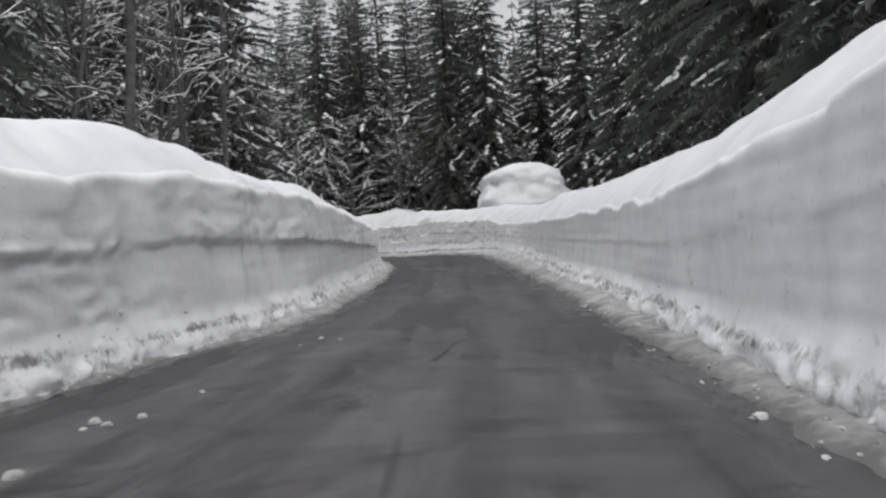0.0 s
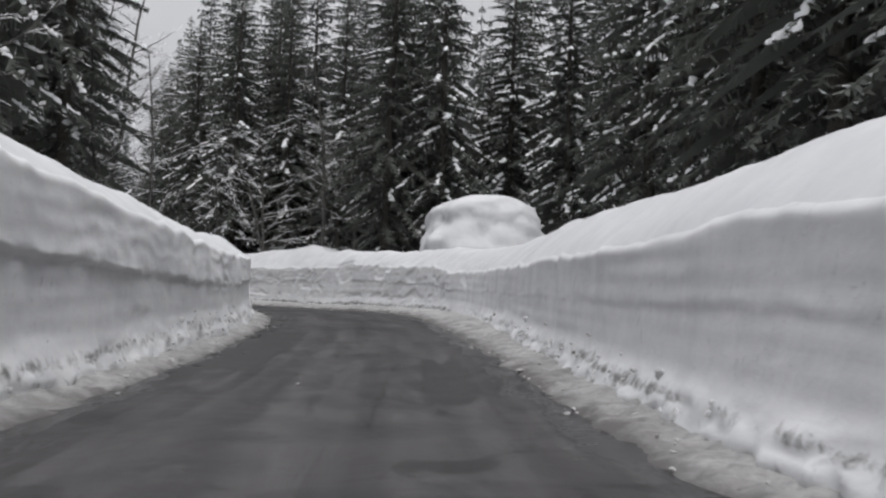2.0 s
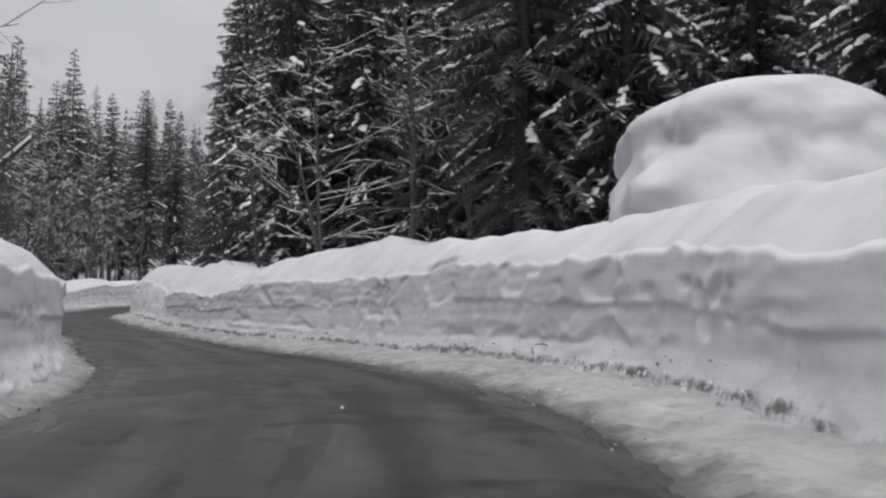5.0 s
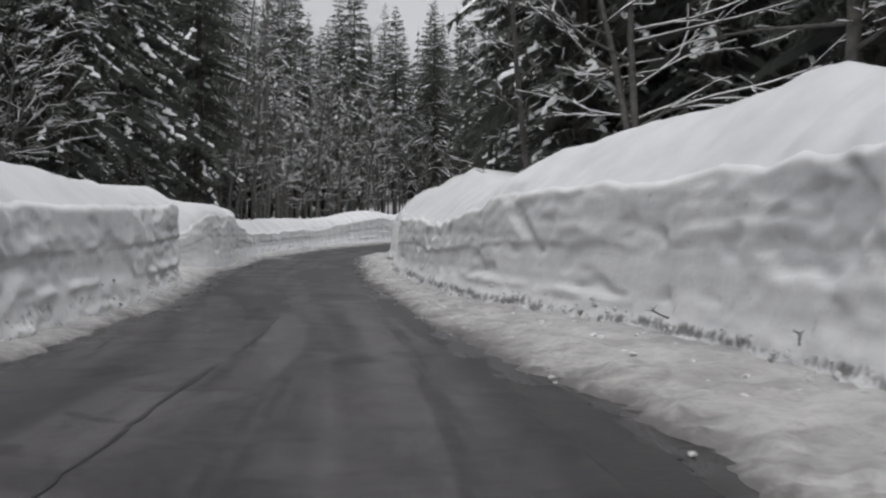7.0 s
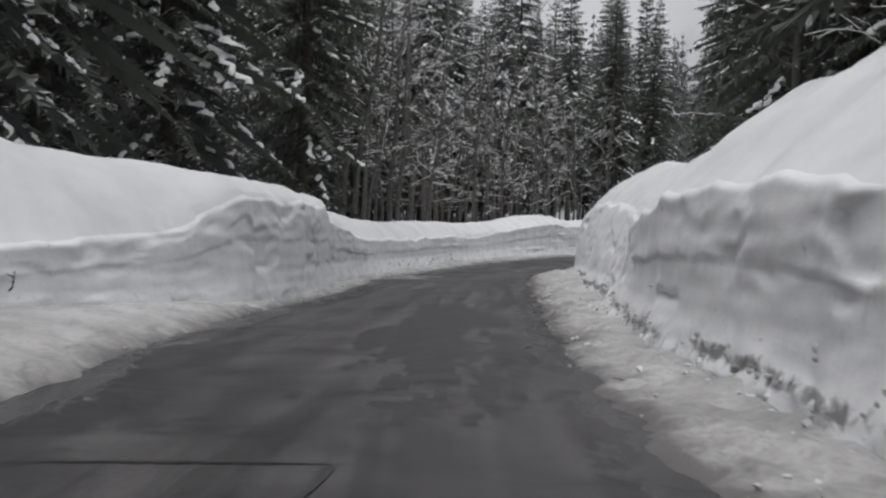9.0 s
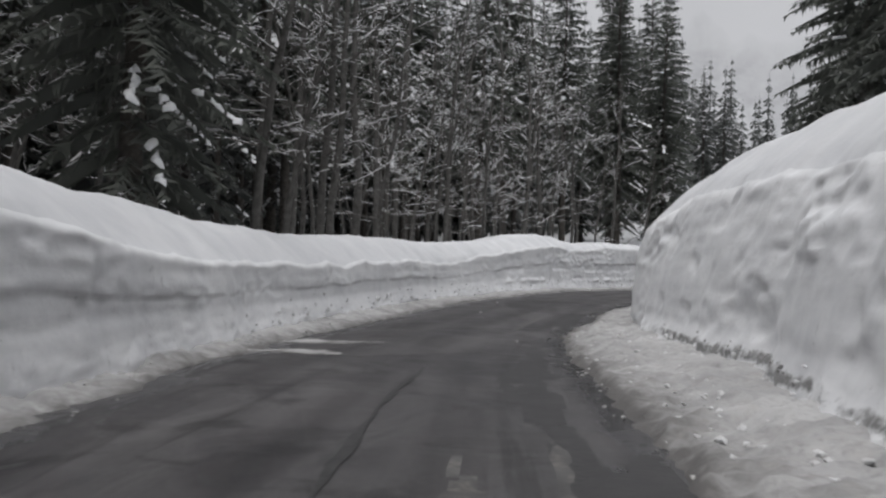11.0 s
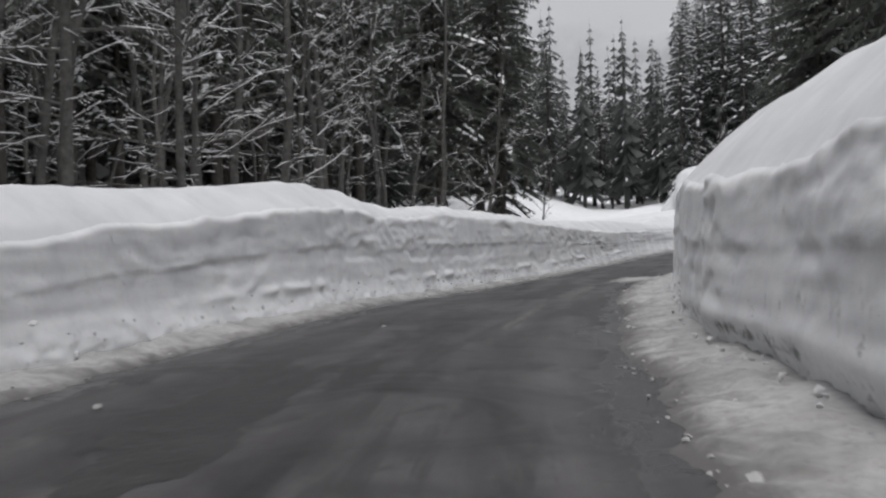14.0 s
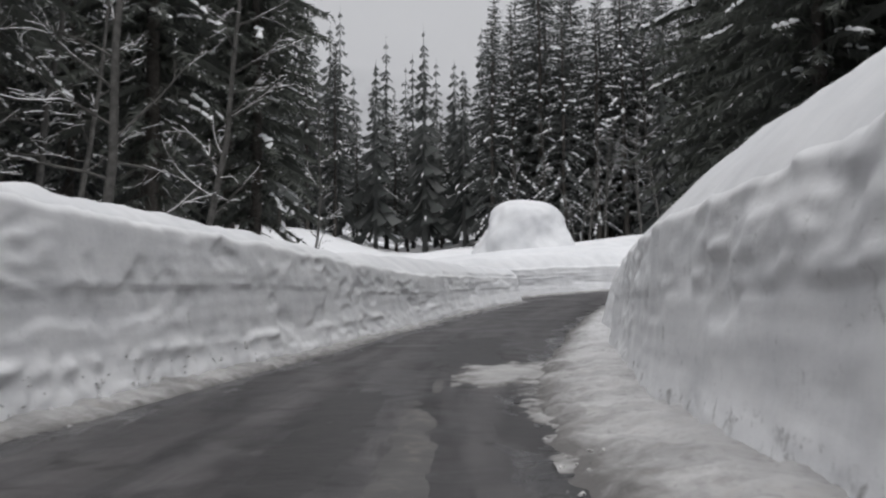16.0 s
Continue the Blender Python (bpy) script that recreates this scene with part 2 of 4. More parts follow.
# ---- the road's line: x, y, height ----
LINE = [
    (-0.8, -40.0, 0.90),
    (-0.4, -20.0, 0.60),
    (-0.0, -0.0, 0.29),
    (0.5, 10.4, -0.00),
    (0.8, 21.1, -0.14),
    (0.9, 31.4, -0.15),
    (1.1, 42.1, -0.04),
    (0.9, 52.6, 0.10),
    (-0.8, 62.6, 0.13),
    (-4.1, 72.6, -0.04),
    (-9.0, 82.0, -0.21),
    (-14.5, 90.9, -0.14),
    (-20.1, 100.0, -0.05),
    (-25.1, 108.9, -0.07),
    (-30.1, 118.5, -0.01),
    (-34.1, 128.0, 0.01),
    (-37.5, 137.8, 0.17),
    (-40.2, 148.0, 0.40),
    (-41.7, 158.6, 0.72),
    (-42.8, 168.5, 0.80),
    (-43.9, 179.5, 1.06),
    (-44.3, 190.5, 1.52),
    (-43.4, 201.4, 2.10),
    (-41.3, 212.0, 2.72),
    (-38.9, 219.5, 3.22),
    (-34.6, 226.3, 3.75),
    (-27.8, 231.2, 4.25),
    (-18.5, 233.6, 4.80),
    (-5.0, 234.6, 5.40),
    (12.0, 235.2, 6.10),
    (32.0, 235.6, 6.90),
]


def spline(nodes, step=0.25):
    p = np.array(nodes)
    p = np.vstack([2 * p[0] - p[1], p, 2 * p[-1] - p[-2]])
    out = []
    for a, b, c, d in zip(p[:-3], p[1:-2], p[2:-1], p[3:]):
        u = np.linspace(0, 1, 40, endpoint=False)[:, None]
        out.append(0.5 * (2 * b + (c - a) * u + (2 * a - 5 * b + 4 * c - d) * u ** 2 + (3 * b - a - 3 * c + d) * u ** 3))
    q = np.vstack(out)
    s = np.r_[0, np.cumsum(np.linalg.norm(np.diff(q[:, :2], axis=0), axis=1))]
    g = np.arange(0, s[-1], step)
    return g, np.stack([np.interp(g, s, q[:, k]) for k in range(3)], 1)


AXIS_S, AXIS = spline(LINE)
zero = np.argmin(np.hypot(AXIS[:, 0], AXIS[:, 1]))
AXIS_S = AXIS_S - AXIS_S[zero]          # 0 m where the drive begins
TANG = np.gradient(AXIS[:, :2], axis=0)
TANG /= np.linalg.norm(TANG, axis=1)[:, None]


def on_road(s, d, z=0.0):
    """A place s metres along the road and d metres to the right of its line."""
    x, y, h = (np.interp(s, AXIS_S, AXIS[:, k]) for k in range(3))
    tx, ty = (np.interp(s, AXIS_S, TANG[:, k]) for k in range(2))
    return x + d * ty, y - d * tx, h + z


def table(s, xs, ys):
    return float(np.interp(s, xs, ys))


def n3(x, y, z=0.0):
    return noise.noise(Vector((x, y, z)))


def road_right(s):
    return table(s, (0, 10, 20, 28, 33, 38, 43, 47, 52, 57, 62, 66, 73, 78, 81, 84, 88, 92, 98, 107, 116, 122, 127, 131, 135, 139, 143, 147, 151, 155, 160, 165, 168, 176, 180, 184, 189, 193, 198, 207, 220, 300),
                 (2.15, 2.2, 2.28, 2.35, 2.2, 2.0, 1.8, 1.65, 1.5, 1.7, 2.15, 2.2, 2.0, 2.15, 2.2, 1.75, 1.57, 1.45, 1.42, 1.4, 1.55, 1.47, 1.3, 1.0, 0.72, 0.7, 1.1, 0.95, 1.25, 1.5, 1.35, 1.35, 1.1, 1.0, 1.2, 1.45, 1.9, 2.6, 3.0, 3.4, 3.1, 3.1))


def road_left(s):
    return table(s, (0, 10, 15, 19, 25, 35, 45, 50, 60, 75, 83, 88, 91, 94, 100, 110, 118, 124, 127, 135, 142, 147, 155, 160, 165, 170, 178, 184, 190, 196, 205, 224.2, 225.2, 240, 300),
                 (5.4, 5.4, 5.2, 4.1, 3.65, 3.35, 3.5, 3.65, 4.2, 4.5, 4.45, 4.2, 3.85, 3.5, 3.5, 3.9, 3.75, 3.95, 4.25, 4.65, 4.65, 4.95, 5.2, 5.15, 4.9, 5.1, 4.8, 4.15, 3.5, 2.7, 2.0, 2.3, 5.2, 4.6, 4.4))


def edge_right(s):
    return road_right(s) + 0.10 * n3(s * 0.35, 3) + 0.07 * n3(s * 1.3, 8)


def edge_left(s):
    return road_left(s) + 0.10 * n3(s * 0.35, 13) + 0.07 * n3(s * 1.3, 18)


def verge_right(s):
    foot = table(s, (0, 10, 20, 25, 33, 38, 48, 55, 60, 66, 74, 83, 87, 90, 93, 96, 106, 115, 118, 122, 127, 131, 136, 140, 143, 147, 151, 155, 158, 165, 173, 182, 188, 197, 207, 218, 300),
                 (2.85, 2.85, 3.15, 3.3, 3.1, 3.0, 3.0, 3.4, 3.9, 4.6, 4.7, 4.75, 4.45, 3.9, 3.25, 2.85, 2.65, 3.0, 3.3, 3.2, 3.4, 3.15, 2.7, 2.3, 2.3, 2.35, 2.55, 2.65, 2.5, 2.45, 2.55, 2.9, 3.6, 4.45, 4.55, 3.8, 3.8))
    return max(0.5, foot - road_right(s))


def verge_left(s):
    w = table(s, (0, 16, 22, 50, 95, 100, 127, 142, 155, 165, 185, 200, 224, 225.2, 300), (.4, .4, .7, .75, .7, .6, .6, 1.2, 1.0, .9, .8, .6, .4, .6, .9))
    # the cleared pocket in the bank
    return w + table(s, (100.4, 101.0, 104.5, 111.0, 112.3), (0, 2.4, 2.4, 0.5, 0))


def top_right(s):
    return table(s, (8, 17, 20, 25, 30, 35, 40, 45, 48, 55, 60, 65, 70, 76, 82, 85, 92, 95, 98, 105, 110, 115, 122, 125, 128, 135, 141, 144, 147, 150, 155, 160, 165, 170, 175, 178, 185, 190, 195, 200, 205),
                 (2.69, 2.27, 2.29, 2.26, 2.26, 2.1, 2.1, 1.97, 1.95, 1.89, 1.87, 2.33, 2.37, 2.7, 2.56, 2.61, 2.52, 2.18, 1.87, 2.13, 1.9, 2.24, 2.77, 2.8, 3.02, 3.2, 2.65, 2.5, 2.42, 2.35, 2.25, 2.3, 2.62, 2.84, 2.65, 2.61, 2.51, 2.39, 2.31, 2.2, 2.2))


def crest_right(s):
    return table(s, (10, 15, 18, 25, 30, 35, 40, 45, 51, 55, 60, 65, 71, 76, 81, 86, 91, 93.6, 95.3, 97, 99.5, 104, 110, 115, 118, 123, 130, 135, 140, 145, 150, 155, 160, 166, 172, 175, 178, 185, 188, 195, 200, 205),
                 (3.71, 3.69, 3.3, 3.42, 3.22, 3.17, 3.16, 3.13, 2.79, 2.82, 2.9, 3.12, 3.3, 3.47, 3.53, 4.14, 3.73, 3.3, 2.85, 2.9, 3.3, 3.68, 3.25, 3.31, 3.59, 4.1, 4.31, 4.36, 4.3, 4.1, 3.8, 3.96, 3.92, 4.09, 4.15, 4.3, 4.12, 3.58, 3.87, 3.31, 3.41, 3.02))


def top_left(s):
    return table(s, (12, 17, 20, 24, 30, 36, 40, 44, 50, 55, 86, 90, 95, 100.4, 101, 105, 110.5, 112.3, 118, 121.0, 121.5, 123, 125, 129, 137, 140, 145, 150, 155, 160, 164, 170, 175, 180, 185, 190, 195, 200, 205, 224, 226, 300),
                 (2.78, 3.09, 3.01, 3, 2.82, 2.45, 2.22, 2.04, 1.97, 1.93, 2.04, 2.04, 2.12, 2.3, 0.7, 1.1, 1.5, 2.3, 2.34, 2.4, 2.0, 1.9, 1.7, 1.5, 1.55, 1.56, 1.65, 1.72, 1.58, 2.02, 2.31, 2.63, 2.53, 2.87, 2.84, 2.8, 2.53, 2.27, 2, 1.5, 1.9, 2))


def crest_left(s):
    return table(s, (10, 14, 17, 21, 25, 29, 35, 38, 45, 51, 55, 85, 89, 95, 101, 107, 112.5, 116, 118, 121.0, 121.6, 126, 129, 135, 140, 145, 148, 157, 160, 163, 170, 177, 180, 185, 192, 195, 199, 205, 212, 224, 226, 246, 300),
                 (3.71, 3.76, 4.07, 3.57, 3.36, 3.57, 3.09, 2.81, 2.46, 2.61, 2.7, 2.72, 2.79, 2.47, 2.8, 3.0, 2.75, 2.75, 2.75, 2.8, 2.45, 2.45, 2.45, 2.32, 2.31, 2.46, 2.54, 2.5, 2.69, 2.79, 3.33, 2.92, 2.98, 3.24, 2.86, 2.51, 2.65, 2.72, 2.5, 1.95, 2.6, 3.2, 3.5))


def ground_height(x, y):
    """The snow-covered forest floor."""
    d2 = (AXIS[::8, 0] - x) ** 2 + (AXIS[::8, 1] - y) ** 2
    k = int(np.argmin(d2))
    d = math.sqrt(d2[k])
    base = AXIS[::8, 2][k] + 1.35 + 0.9 * n3(x * 0.02, y * 0.02, 4) + 0.25 * n3(x * 0.11, y * 0.11, 9)
    base += max(0.0, d - 25) * 0.045 + max(0.0, min(y, 300) - 195) * 0.045 * min(1.0, max(0.0, d - 6) / 10)
    if d < 15 and y < 205:
        base = min(base, AXIS[::8, 2][k] + 1.35 + 0.2 * n3(x * 0.11, y * 0.11, 9))
    if x < -44 and y > 160:
        base += 1.1 * min(1.0, (y - 160) / 28) * min(1.0, (-44 - x) / 6)
    # a dip between two rises past the last bend
    if y > 200:
        off = x + 50.5 + 0.147 * (y - 217.8)
        base -= 1.25 * math.exp(-(off / 7) ** 2) * min(1.0, (y - 200) / 28)
        base += 1.7 * min(1.0, max(0.0, (-off - 4) / 6)) * min(1.0, (y - 200) / 14)
    if d < 11.5:
        base = AXIS[::8, 2][k] - 1.2 + max(0.0, d - 8.5) * 0.8
    return base, d


# ---- ground: one sheet of snow that reaches the horizon ----
far = [140, 200, 300, 480, 800, 1400, 2600, 4200]
gx = np.array([-40 - f for f in far[::-1]] + list(np.arange(-176, 100, 4.0)) + [f for f in far])
gy = np.array([60 - f for f in far[::-1]] + list(np.arange(-76, 330, 4.0)) + [200 + f for f in far])
gv = []
for yy in gy:
    for xx in gx:
        h, d = ground_height(xx, yy)
        gv.append((xx, yy, min(h, 40 + 0.02 * d)))
w = len(gx)
gf = [(j * w + i, j * w + i + 1, (j + 1) * w + i + 1, (j + 1) * w + i) for j in range(len(gy) - 1) for i in range(w - 1)]
ground = tagged(part("ground", gv, gf, snow_field), "deep white snow covering the forest floor", "snow", kind="structure")

# ---- road ----
def road_height(s, d):
    return -0.012 * abs(d + 1.3) + 0.012 * n3(s * 0.15, d * 0.5, 2)


rs = np.arange(-38, 300, 0.5)
cols = 20
rv, rf, ruv, rim = [], [], [], []
for s in rs:
    a, b = -edge_left(s) - 0.5, edge_right(s) + 0.5
    for k in range(cols + 1):
        d = a + (b - a) * k / cols
        rv.append(on_road(s, d, road_height(s, d)))
        ruv.append((d, s))
        rim.append(min(d - a, b - d) - 0.5)
rf = [(j * (cols + 1) + i, j * (cols + 1) + i + 1, (j + 1) * (cols + 1) + i + 1, (j + 1) * (cols + 1) + i) for j in range(len(rs) - 1) for i in range(cols)]
road = tagged(part("road", rv, rf, asphalt), "narrow grey asphalt road, damp and worn", "road", kind="structure")
road.data.attributes.new("rim", 'FLOAT', 'POINT').data.foreach_set("value", rim)
layer = road.data.uv_layers.new(name="lane")
layer.data.foreach_set("uv", [c for lo in road.data.loops for c in ruv[lo.vertex_index]])


# ---- ploughed snow banks ----
def bank_foot(side, s):
    e, f = (edge_right(s), verge_right(s)) if side > 0 else (edge_left(s), verge_left(s))
    return e + f + 0.20 * n3(s * 0.17, 40 * side) + 0.05 * n3(s * 0.7, 40 * side + 3)


SPOTS = {1: ((-2, 50), (60, 112), (115, 134), (140, 167)), -1: ((-2, 27), (30, 52), (86, 100), (132, 190))}


def soil_line(side, s):
    """Height of the seam of torn-up soil in the cut face."""
    low = 0.08 if side > 0 and 58 < s < 112 else 0.0
    return 0.39 - low + 0.10 * n3(s * 0.23, 40 * side + 55) + 0.07 * n3(s * 1.1, 4, 40 * side + 31)


def undercut(side, s):
    """How far traffic spray has eaten into the foot of the bank."""
    return table(s, (137, 141, 158, 166), (0.0, 0.24, 0.24, 0.0)) if side > 0 else 0.0


def step(x, a, b):
    u = min(1.0, max(0.0, (x - a) / (b - a)))
    return u * u * (3 - 2 * u)


def billow(x, y, z):
    return abs(n3(x, y, z)) * 2 - 0.35


# how far the face leans back, how crumbled it is, how far its upper layer stands proud, and how clodded its foot is
FACE = {
    1: (((0, 55, 62, 108, 116, 136, 142, 188, 200), (.10, .10, .16, .16, .62, .58, .22, .22, .65)),
        ((0, 52, 60, 72, 92, 108, 116, 138, 144, 158, 164, 185, 192), (.12, .15, .4, .6, .6, .4, 1.2, 1.1, .7, .8, 1.0, .9, .5)),
        ((0, 55, 62, 108, 114, 138, 146, 200), (.015, .02, .05, .05, .0, .0, .03, .03)),
        ((0, 10, 50, 60, 112, 116, 136, 142, 168, 176, 200), (.7, 1.0, 1.0, .6, .7, 1.0, 1.0, .45, .6, .4, .4))),
    -1: (((0, 55, 84, 126, 165, 225, 300), (.16, .14, .08, .12, .2, .22, .3)),
         ((0, 50, 84, 101, 112, 124, 128, 162, 170, 225), (.55, .5, .9, .9, .6, .6, .3, .4, .75, .6)),
         ((0, 55, 84, 101, 112, 126, 162, 170, 225), (.11, .10, .06, .06, .03, .04, .04, .05, .03)),
         ((0, 52, 84, 100, 112, 128, 165, 200, 230), (1.0, 1.0, .7, .7, .4, .4, .8, .7, .4))),
}


def bank(side, name, label):
    top, crest = (top_right, crest_right) if side > 0 else (top_left, crest_left)
    ss = np.r_[np.arange(-38, -2, 0.6), np.arange(-2, 205, 0.13), np.arange(205, 290, 0.3)]
    seed = 40 * side
    fr, cr, br = 42, 10, 6                     # rows: face, cap, back
    verts, faces, grime = [], [], []
    spots = SPOTS[side]
    lean_t, rough_t, proud_t, clod_t = FACE[side]
    for s in ss:
        on = any(a < s < b for a, b in spots)
        foot = bank_foot(side, s)
        lip_wave = table(s, (55, 62, 104, 118), (0.02, 0.13, 0.1, 0.03)) if side > 0 else 0.03
        ht = top(s) + 0.12 * n3(s * 0.5, seed + 5) + 0.05 * n3(s * 1.3, seed + 6) + lip_wave * n3(s * 1.1, seed + 50) + 0.025 * n3(s * 3.4, seed + 51)
        knob = table(s, (55, 62, 104, 118), (0, 0.32, 0.3, 0)) if side > 0 else 0.06
        hc = max(crest(s) + 0.10 * n3(s * 0.28, seed + 7) + 0.07 * n3(s * 0.6, seed + 8) + knob * n3(s * 0.38, seed + 37), ht + 0.3)
        lean, rough, proud, clod = table(s, *lean_t), table(s, *rough_t), table(s, *proud_t), table(s, *clod_t)
        arch = 1.0 if lean < 0.3 else 1.9
        shelf = (0.60 + 0.05 * n3(s * 0.06, seed + 9)) * ht + 0.03 * n3(s * 0.9, seed + 52)
        low = 0.62 + 0.05 * n3(s * 0.3, seed + 53)          # a second, crumbled ledge near the foot
        low_on = (table(s, (82, 87, 98, 101, 158, 166, 200, 215), (0, 0.8, 0.8, 0, 0, 1, 1, 0)) if side < 0 else table(s, (84, 88, 96, 102), (0, 0.6, 0.6, 0))) * step(n3(s * 0.22, seed + 54), -0.25, 0.1)
        hollow = table(s, (55, 62, 108, 114, 136, 142, 160, 200), (0.0, 0.085, 0.085, 0.045, 0.045, 0.02, 0.05, 0.02)) if side > 0 else table(s, (80, 86, 120, 126, 160, 170), (0.02, 0.05, 0.05, 0.02, 0.02, 0.05))
        eaten = undercut(side, s)
        seam = table(s, (50, 60, 136, 142), (0.6, 1.0, 1.0, 0.75)) if side > 0 else table(s, (30, 52, 84, 100, 125), (0.65, 0.5, 0.5, 0.3, 0.15))
        seam_more = table(s, (56, 64, 112, 116, 134, 138), (0, 0.12, 0.12, 0.25, 0.25, 0)) if side > 0 else 0.0
        pile = 0.46 + 0.12 * n3(s * 0.23, seed + 55) + 0.09 * n3(s * 0.9, seed + 56)
        for i in range(fr + 1):
            u = i / fr
            h = -0.05 + u * (ht + 0.05)
            d = foot + lean * u ** arch
            d += 0.09 * n3(s * 0.12, h * 0.4, seed + 11) + 0.02 * n3(s * 0.32, h * 1.5, seed + 12)
            # the upper layer stands a little proud, with a crumbled underside
            mask = step(n3(s * 0.17, 5, seed + 24), -0.3, 0.2)
            d -= proud * (0.35 + 0.65 * mask) * step(h, shelf - 0.03, shelf + 0.02)
            near = math.exp(-((h - shelf) / 0.09) ** 2)
            d += near * proud * 0.9 * n3(s * 3.1, h * 5, seed + 57)
            if low_on:
                d -= low_on * 0.10 * math.exp(-((h - low) / 0.10) ** 2) * (0.7 + 1.3 * n3(s * 2.3, h * 4, seed + 58))
            # places where lumps broke away
            where = step(n3(s * 0.2, h * 0.7, seed + 20) + (0.22 if h > shelf else -0.08) + max(0.0, rough - 1.0) * 0.4, 0.0, 0.35)
            broke = rough * (0.12 + 0.88 * where)
            if broke > 0.02:
                d += broke * (0.075 * n3(s * 0.5, h * 1.7, seed + 13) + 0.05 * billow(s * 1.2, h * 2.8, seed + 22) + 0.03 * n3(s * 2.9, h * 4.8, seed + 23) + 0.018 * n3(s * 6.5, h * 9, seed + 59))
            # hollows where slabs came away, with crisp rims
            if hollow:
                d += hollow * (step(n3(s * 0.42, h * 1.0, seed + 70) + 0.35 * n3(s * 1.6, h * 2.6, seed + 71), 0.22, 0.34) + 0.5 * step(n3(s * 1.1, h * 1.9, seed + 72), 0.3, 0.42)) * step(h, 0.55, 0.8)
            # faint layers of separate snowfalls
            d += 0.006 * math.sin(h * 21 + 2.5 * n3(s * 0.07, 1, seed + 14)) * (0.4 + n3(s * 0.2, h, seed + 15))
            # crumbled snow heaped along the foot
            if h < pile + 0.25:
                q = step(pile + 0.25 - h, 0.0, pile + 0.2)
                d -= clod * q * (0.16 + 0.10 * n3(s * 0.6, h * 1.2, seed + 16) + 0.07 * billow(s * 2.1, h * 3.6, seed + 61) + 0.06 * n3(s * 3.7, h * 5.2, seed + 25) + 0.035 * n3(s * 8.5, h * 11, seed + 60))
            d += eaten * step(0.55 - h, 0.0, 0.45)
            # rounded lip
            d += 0.07 * max(0.0, 1 - (ht - h) / 0.11) ** 2
            verts.append(on_road(s, side * d, h))
            line = soil_line(side, s)
            reach = 0.05 + 0.16 * abs(n3(s * 0.5, 8, seed + 33)) + 0.05 * abs(n3(s * 1.7, 8, seed + 45)) + 0.09 * max(0.0, n3(s * 2.9, 7, seed + 34))
            droop = 0.10 + 0.12 * abs(n3(s * 0.8, 9, seed + 43)) + 0.14 * max(0.0, n3(s * 2.4, 3, seed + 44))
            band = (1 - step(h - line, 0.4 * reach, reach)) if h > line else (1 - step(line - h, 0.5 * droop, droop))
            patch = step(n3(s * 0.33, 6, seed + 35) + seam_more, -0.35, 0.15)
            soil_here = 1.15 * band * (0.75 + 0.5 * n3(s * 3.1, h * 2.0, seed + 32)) * (0.1 + 0.9 * patch) * (1.0 if on else 0.2) * (0.4 + 0.6 * clod) * seam
            if side > 0 and (8 < s < 16 or 170 < s < 184) and 0.7 < h < 2.2:
                soil_here += 1.4 * max(0.0, n3(s * 1.5, h * 1.0, 91) + 0.5 * n3(s * 4, h * 3, 92) - 0.33)
            if side > 0 and 146 < s < 168 and 0.35 < h < 1.3:
                soil_here += 1.2 * max(0.0, n3(s * 2.2, h * 1.6, 93) + 0.5 * n3(s * 5, h * 4, 94) - 0.3) * step(1.3 - h, 0.0, 0.5)
            if h < line:
                soil_here += min(1.0, 1.5 * seam) * (0.12 + 0.4 * step(n3(s * 1.3, h * 2.6, seed + 36) + 0.6 * n3(s * 4.3, h * 7, seed + 38), -0.05, 0.5))
            grime.append(soil_here)
        lip = foot + lean + 0.05
        wide = 0.3 + 1.05 * (hc - ht) + 0.12 * n3(s * 0.3, seed + 17)
        for i in range(1, cr + 1):
            u = i / cr
            d = lip + wide * u
            h = ht + 0.02 + (hc - ht - 0.02) * (1 - (1 - u) ** 1.35)
            q = lip_wave * 0.5 * max(0.0, n3(s * 1.7, d * 1.6, seed + 42)) + 0.07 * n3(s * 0.8, d * 1.3, seed + 18) + 0.03 * n3(s * 2.1, d * 2.4, seed + 19) + 0.012 * n3(s * 5, d * 5, seed + 39)
            verts.append(on_road(s, side * d, h + q * math.sin(u * 2.4)))
            grime.append(0.0)
        back = lip + wide
        rear = 1.0 if side > 0 else table(s, (160, 180, 200, 224, 233, 240, 246, 268), (1.0, 2.0, 2.5, 2.5, 2.8, 3.9, 4.8, 6.0))
        for i in range(1, br + 1):
            u = i / br
            d = back + u * (15.5 - back)
            k = u ** 1.1
            grime.append(0.0)
            h = hc + (rear - hc) * k * k * (3 - 2 * k) + 0.15 * n3(s * 0.2, d * 0.3, seed + 21) * min(1, u * 3)
            verts.append(on_road(s, side * d, h))
    w = fr + cr + br + 1
    for j in range(len(ss) - 1):
        for i in range(w - 1):
            q = (j * w + i, j * w + i + 1, (j + 1) * w + i + 1, (j + 1) * w + i)
            faces.append(q if side < 0 else q[::-1])
    ob = part(name, verts, faces, snow)
    ob.data.materials.append(snow_cut)
    ob.data.attributes.new("soil", 'FLOAT', 'POINT').data.foreach_set("value", grime)
    ids = [1 if (k % (w - 1)) < fr else 0 for k in range(len(faces))]
    ob.data.polygons.foreach_set("material_index", ids)
    return tagged(ob, label, "snow bank", kind="structure")


bank(1, "snow_bank_right", "tall ploughed white snow bank with layered cut face")
bank(-1, "snow_bank_left", "tall ploughed white snow bank with rounded snowy top")


